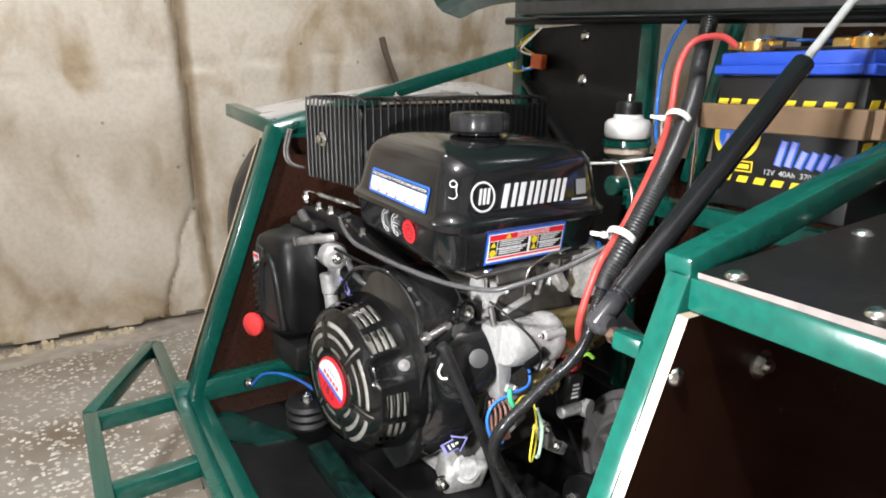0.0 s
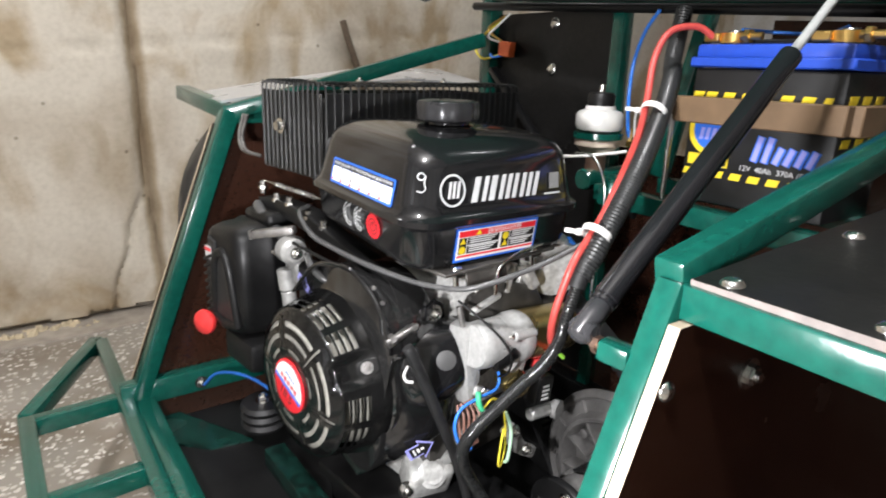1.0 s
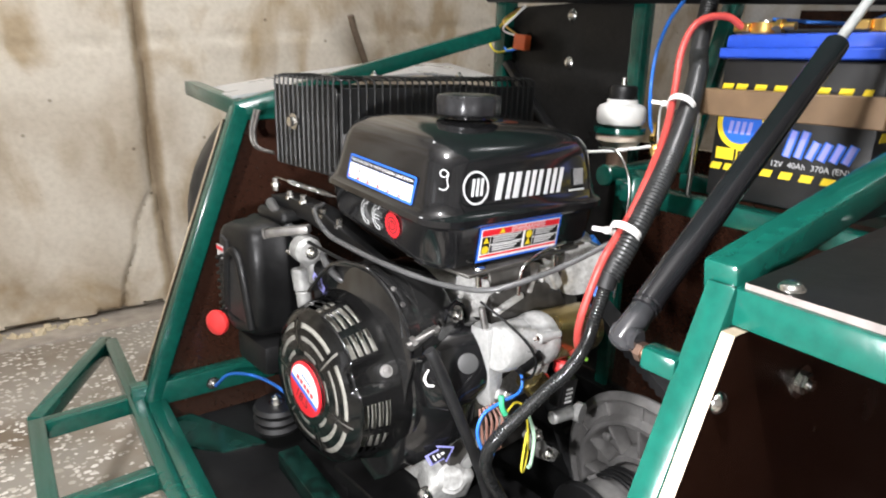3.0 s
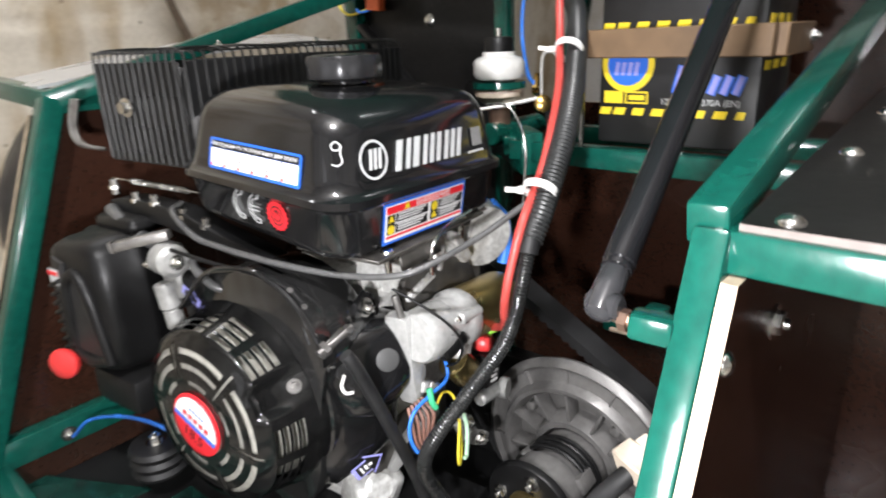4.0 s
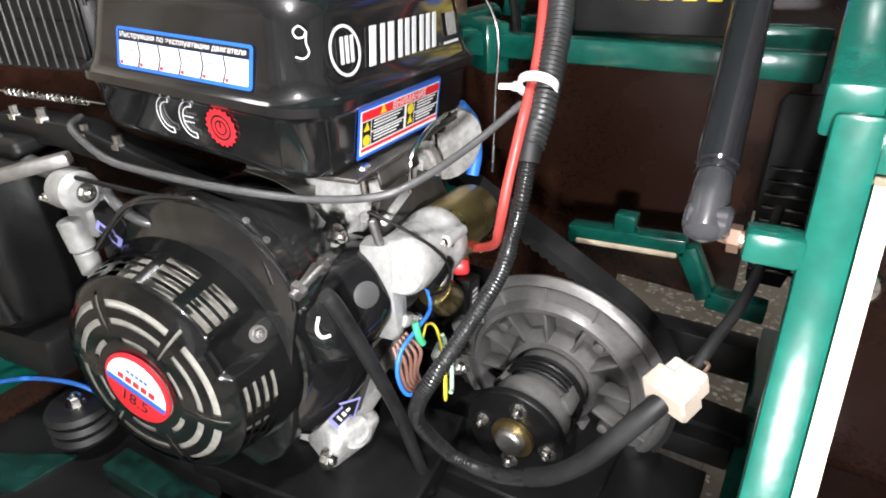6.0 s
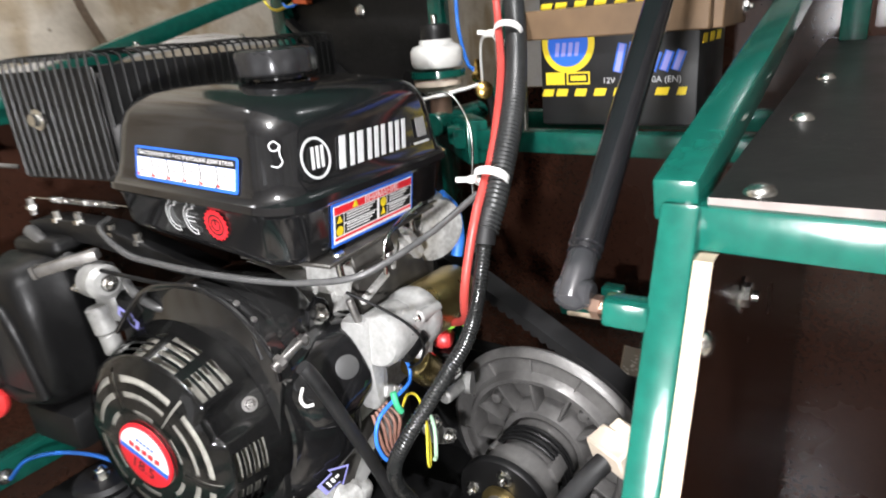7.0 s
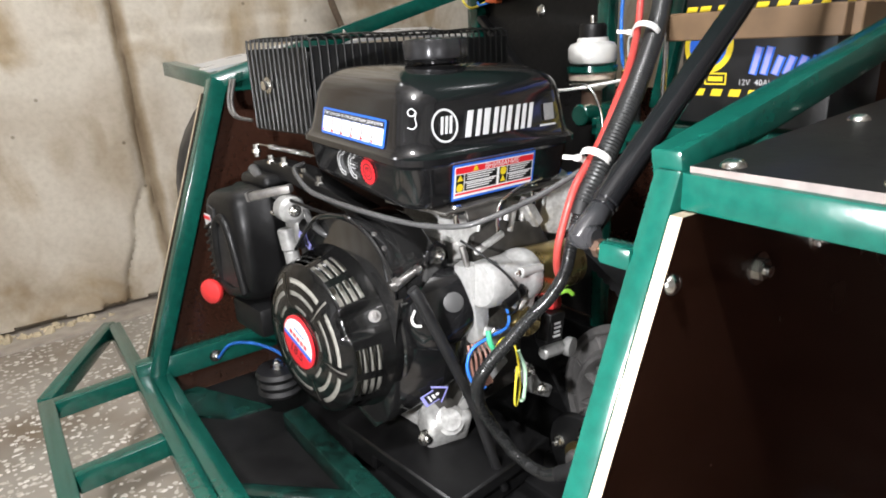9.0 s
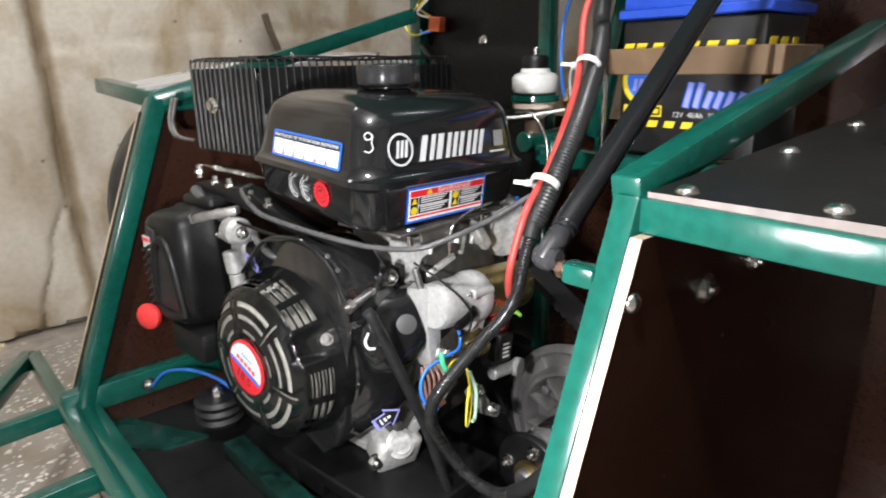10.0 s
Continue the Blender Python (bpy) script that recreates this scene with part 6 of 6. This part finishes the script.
RED_PTS = [(0.850, 0.570, 1.004), (0.825, 0.582, 1.018), (0.790, 0.598, 1.010), (0.772, 0.604, 0.975), (0.748, 0.590, 0.920), (0.700, 0.562, 0.875), (0.649, 0.540, 0.833), (0.609, 0.527, 0.796), (0.580, 0.521, 0.772), (0.556, 0.517, 0.750), (0.542, 0.521, 0.706), (0.538, 0.524, 0.680), (0.545, 0.531, 0.656), (0.560, 0.541, 0.636), (0.580, 0.560, 0.618), (0.602, 0.588, 0.600)]
cable("starter_cable", "thick red starter cable running down from the battery", "cable", RED_PTS, 0.0046, REDCABLE, 12)
UPPER = [(0.915, 0.668, 1.050), (0.900, 0.662, 1.015), (0.87, 0.645, 0.975), (0.82, 0.608, 0.950), (0.762, 0.575, 0.907), (0.665, 0.529, 0.841), (0.590, 0.511, 0.769), (0.562, 0.510, 0.734)]
LOWER = [(0.562, 0.510, 0.736), (0.545, 0.509, 0.693), (0.542, 0.516, 0.656), (0.518, 0.514, 0.634), (0.490, 0.517, 0.616), (0.466, 0.527, 0.590), (0.443, 0.540, 0.560), (0.441, 0.556, 0.528), (0.458, 0.572, 0.486), (0.478, 0.572, 0.448), (0.496, 0.560, 0.412)]
TAIL = [(0.496, 0.560, 0.412), (0.502, 0.535, 0.402), (0.494, 0.497, 0.416), (0.482, 0.463, 0.444)]
conduit = thing("conduit", "black ribbed conduit tied to the red cable", "conduit")
part("upper_section", ribbed(BM(), UPPER, 0.0128, 0.0046), GREYHOSE, conduit, "wide grey-black ribbed tube", sharp=60)
part("lower_section", ribbed(BM(), LOWER, 0.0078, 0.0034), HOSE, conduit, "thin glossy black ribbed tube", sharp=60)
part("tail_section", ribbed(BM(), TAIL, 0.0078, 0.0034), HOSE, conduit, sharp=60)
part("tape_wrap", sweep(BM(), [(0.572, 0.510, 0.752), (0.562, 0.510, 0.736), (0.556, 0.5095, 0.722)], 0.0106, 14, 3), RUBBER, conduit, "black insulating tape")
cable("taped_loom", "matt black taped wiring loom leading to the connector", "cable", [(0.483, 0.465, 0.442), (0.474, 0.436, 0.470), (0.470, 0.405, 0.510), (0.476, 0.375, 0.557), (0.487, 0.357, 0.582)], 0.0088, RUBBER, 12)
cable("loom_tail", "matt black cable behind the cream connector", "cable", [(0.505, 0.348, 0.590), (0.54, 0.338, 0.605), (0.60, 0.323, 0.628), (0.70, 0.318, 0.66)], 0.0050, RUBBER, 12)

con = thing("connector", "cream plastic plug connector joining two looms", "connector")
CR = frame_of(Vector((0.505, 0.348, 0.590)) - Vector((0.484, 0.358, 0.582)))
rot = Matrix(CR).transposed()
part("socket", box(BM(), (0.489, 0.356, 0.5835), (0.038, 0.026, 0.022), rot, 0.002), CREAM, con)
part("plug", box(BM(), (0.501, 0.350, 0.5885), (0.031, 0.021, 0.020), rot, 0.002), CREAM, con)
part("latch", box(BM(), (0.494, 0.352, 0.598), (0.010, 0.005, 0.020), rot, 0.001), CREAM, con)
for k in range(4):
    p = Vector((0.503, 0.349, 0.589)) + rot @ Vector((-0.008 + 0.005 * k, 0.002 * (k % 2), 0.006))
    part("lead", sweep(BM(), [p, p + Vector((0.010, -0.004, 0.006)), (0.520, 0.343, 0.597)], 0.0016, 6, 4), COPPER if k % 2 else BLACKPLASTIC, con)


def zip_tie(p, d, r, tail):
    tie = thing("zip_tie", "white nylon cable tie round cable and conduit", "cable tie", group="cable ties")
    part("loop", lathe(BM(), [(r, -0.0042), (r + 0.0016, -0.004), (r + 0.0016, 0.004), (r, 0.0042)], p, d, 28, close=False), WHITEPLASTIC, tie)
    t = vec(tail).normalized()
    part("head", box(BM(), vec(p) + t * (r + 0.003), (0.008, 0.008, 0.007), None, 0.001), WHITEPLASTIC, tie)
    part("tail", bar(BM(), vec(p) + t * (r + 0.004), vec(p) + t * (r + 0.020), 0.0045, 0.0015), WHITEPLASTIC, tie)


zip_tie((0.590, 0.5175, 0.778), (0.055, 0.008, 0.06), 0.0165, (-0.7, 0.6, 0.1))
zip_tie((0.748, 0.578, 0.908), (0.05, 0.012, 0.05), 0.0160, (-0.6, 0.7, 0.1))

E2 = lambda p: tuple(ENG @ Vector(p))
cable("throttle_cable", "dark grey throttle cable sagging below the fuel tank", "cable", [E2(p) for p in ((0.036, 0.30, 0.754), (0.008, 0.277, 0.752), (-0.001, 0.232, 0.733), (0.0, 0.19, 0.726), (0.004, 0.111, 0.720), (0.026, 0.045, 0.711), (0.044, -0.008, 0.713), (0.066, -0.036, 0.722), (0.115, -0.065, 0.741), (0.160, -0.092, 0.766))], 0.0034, GREYCABLE)
cable("control_cable", "thin black cable over the fan shroud", "cable", [E2(p) for p in ((-0.012, 0.262, 0.715), (-0.006, 0.20, 0.708), (0.002, 0.12, 0.700), (0.003, 0.085, 0.672), (0.0, 0.070, 0.640))], 0.0024, BLACKPLASTIC)
cable("breather_tube", "matt black rubber tube slanting across the crankcase", "tube", [E2(p) for p in ((-0.012, 0.010, 0.650), (-0.006, 0.006, 0.638), (0.017, 0.0, 0.582), (0.067, -0.002, 0.466), (0.094, -0.006, 0.376), (0.11, -0.01, 0.32))], 0.0068, RUBBER, 12)
cable("earth_wire", "blue wire bolted to the green sill", "wire", [(0.304, 1.184, 0.360), (0.318, 1.135, 0.402), (0.345, 1.08, 0.416), (0.375, 1.04, 0.402), (0.395, 1.01, 0.375)], 0.0030, BLUEWIRE)
cable("stop_wire", "blue wire looping out of the conduit end", "wire", [E2(p) for p in ((0.118, -0.008, 0.600), (0.122, -0.014, 0.578), (0.112, -0.018, 0.566), (0.080, -0.020, 0.566), (0.052, -0.018, 0.560), (0.042, -0.018, 0.540), (0.048, -0.022, 0.515), (0.060, -0.030, 0.508))], 0.0021, BLUEWIRE)
cable("charge_wire", "yellow wire looping below the starter", "wire", [E2(p) for p in ((0.085, -0.022, 0.548), (0.11, -0.016, 0.552), (0.128, -0.018, 0.535), (0.128, -0.026, 0.49), (0.115, -0.032, 0.462), (0.108, -0.034, 0.47), (0.116, -0.032, 0.515))], 0.0015, YELLOWWIRE)
cable("charge_wire", "pale green wire hanging beside the yellow one", "wire", [E2(p) for p in ((0.128, -0.024, 0.53), (0.134, -0.030, 0.50), (0.126, -0.034, 0.468), (0.118, -0.036, 0.466))], 0.0024, material("pale_green_wire", (0.35, 0.52, 0.38), 0.4))
for k in range(5):
    cable("winding_lead", "brown coil lead beside the crankcase", "wire", [E2(p) for p in ((0.055 + 0.006 * k, -0.008, 0.560), (0.050 + 0.007 * k, -0.016 - 0.002 * k, 0.545), (0.052 + 0.006 * k, -0.020, 0.520), (0.062 + 0.004 * k, -0.024, 0.506))], 0.0019, LEAD)
cable("plug_lead", "green sleeve on the wiring beside the crankcase", "wire", [E2(p) for p in ((0.078, -0.020, 0.575), (0.076, -0.024, 0.562), (0.080, -0.026, 0.552))], 0.0036, GREENWIRE)
cable("oil_sensor_lead", "black lead along the starter flange", "wire", [E2(p) for p in ((0.074, 0.018, 0.684), (0.088, -0.012, 0.664), (0.102, -0.036, 0.640), (0.110, -0.043, 0.618), (0.112, -0.036, 0.596), (0.114, -0.020, 0.584))], 0.0016, BLACKPLASTIC)
ob = part("terminal_boot", box(BM(), E2((0.215, -0.008, 0.565)), (0.045, 0.022, 0.020), pose(0, 0, 0, 0, 20, 30).to_3x3(), 0.006, 2), RED)
tagged(ob, "red and yellow insulated starter terminal boots", "terminal")
cable("sense_wire", "bright green sheath beside the starter terminal", "wire", [E2(p) for p in ((0.225, -0.008, 0.572), (0.238, -0.018, 0.577), (0.246, -0.022, 0.570))], 0.003, material("lime_wire", (0.35, 0.75, 0.08), 0.4))
cable("fuel_hose", "thin white tube from the tank to the reservoir", "tube", [E2((0.268, 0.085, 0.845)), (0.725, 0.70, 0.836), (0.77, 0.665, 0.842), (0.80, 0.655, 0.845)], 0.0023, WHITEPLASTIC)
cable("gauge_wire", "thin grey wire hanging behind the tank", "wire", [(0.715, 0.675, 0.845), (0.72, 0.645, 0.842), (0.722, 0.622, 0.80), (0.722, 0.624, 0.73), (0.72, 0.626, 0.64)], 0.0018, STEEL)
cable("switch_wire", "dark blue wire rising to the rail", "wire", [(0.905, 0.705, 1.05), (0.915, 0.735, 1.02), (0.925, 0.758, 0.975), (0.92, 0.757, 0.92), (0.88, 0.72, 0.87), (0.85, 0.69, 0.86)], 0.0030, BLUEWIRE)
cable("battery_lead", "thin blue wire lying on the battery lid", "wire", [(0.868, 0.545, 1.016), (0.90, 0.50, 1.012), (0.895, 0.45, 1.010), (0.870, 0.415, 1.016)], 0.0024, BLUEWIRE)
cable("cut_tie_wire", "white wire end at the reservoir switch", "wire", [(0.84, 0.672, 0.842), (0.80, 0.645, 0.900), (0.765, 0.60, 0.905)], 0.0018, WHITEPLASTIC)

term_block = thing("terminal_block", "small orange terminal block on the bulkhead", "terminal block")
part("block", box(BM(), (0.945, 1.105, 0.995), (0.018, 0.036, 0.030), pose(0, 0, 0, 6, 0, 0).to_3x3(), 0.002), ORANGE, term_block)
for k, (m_, pts) in enumerate(((YELLOWWIRE, [(0.942, 1.118, 0.985), (0.930, 1.165, 0.975), (0.925, 1.185, 1.0), (0.935, 1.160, 1.03), (0.945, 1.12, 1.055)]), (WHITEPLASTIC, [(0.942, 1.112, 1.006), (0.930, 1.15, 1.02), (0.935, 1.12, 1.045), (0.945, 1.10, 1.065)]),
                               (BRASS, [(0.942, 1.115, 1.008), (0.93, 1.15, 1.035), (0.94, 1.11, 1.06)]), (BLUEWIRE, [(0.942, 1.116, 0.982), (0.932, 1.135, 0.978), (0.938, 1.150, 0.985)]))):
    part("lead", sweep(BM(), pts, 0.0024, 8, 6), m_, term_block)

mount = thing("engine_mount", "black stacked rubber engine mount with centre bolt", "engine mount")
for k in range(3):
    part("rubber_ring", lathe(BM(), [(0.014, -0.008), (0.036, -0.007), (0.040, 0), (0.036, 0.007), (0.014, 0.008)], (0.365, 1.03, 0.343 + 0.016 * k), (0, 0, 1), 28), RUBBER, mount)
part("bolt", hexhead(BM(), (0.365, 1.03, 0.383), (0, 0, 1), 0.009, 0.010), STEEL, mount)
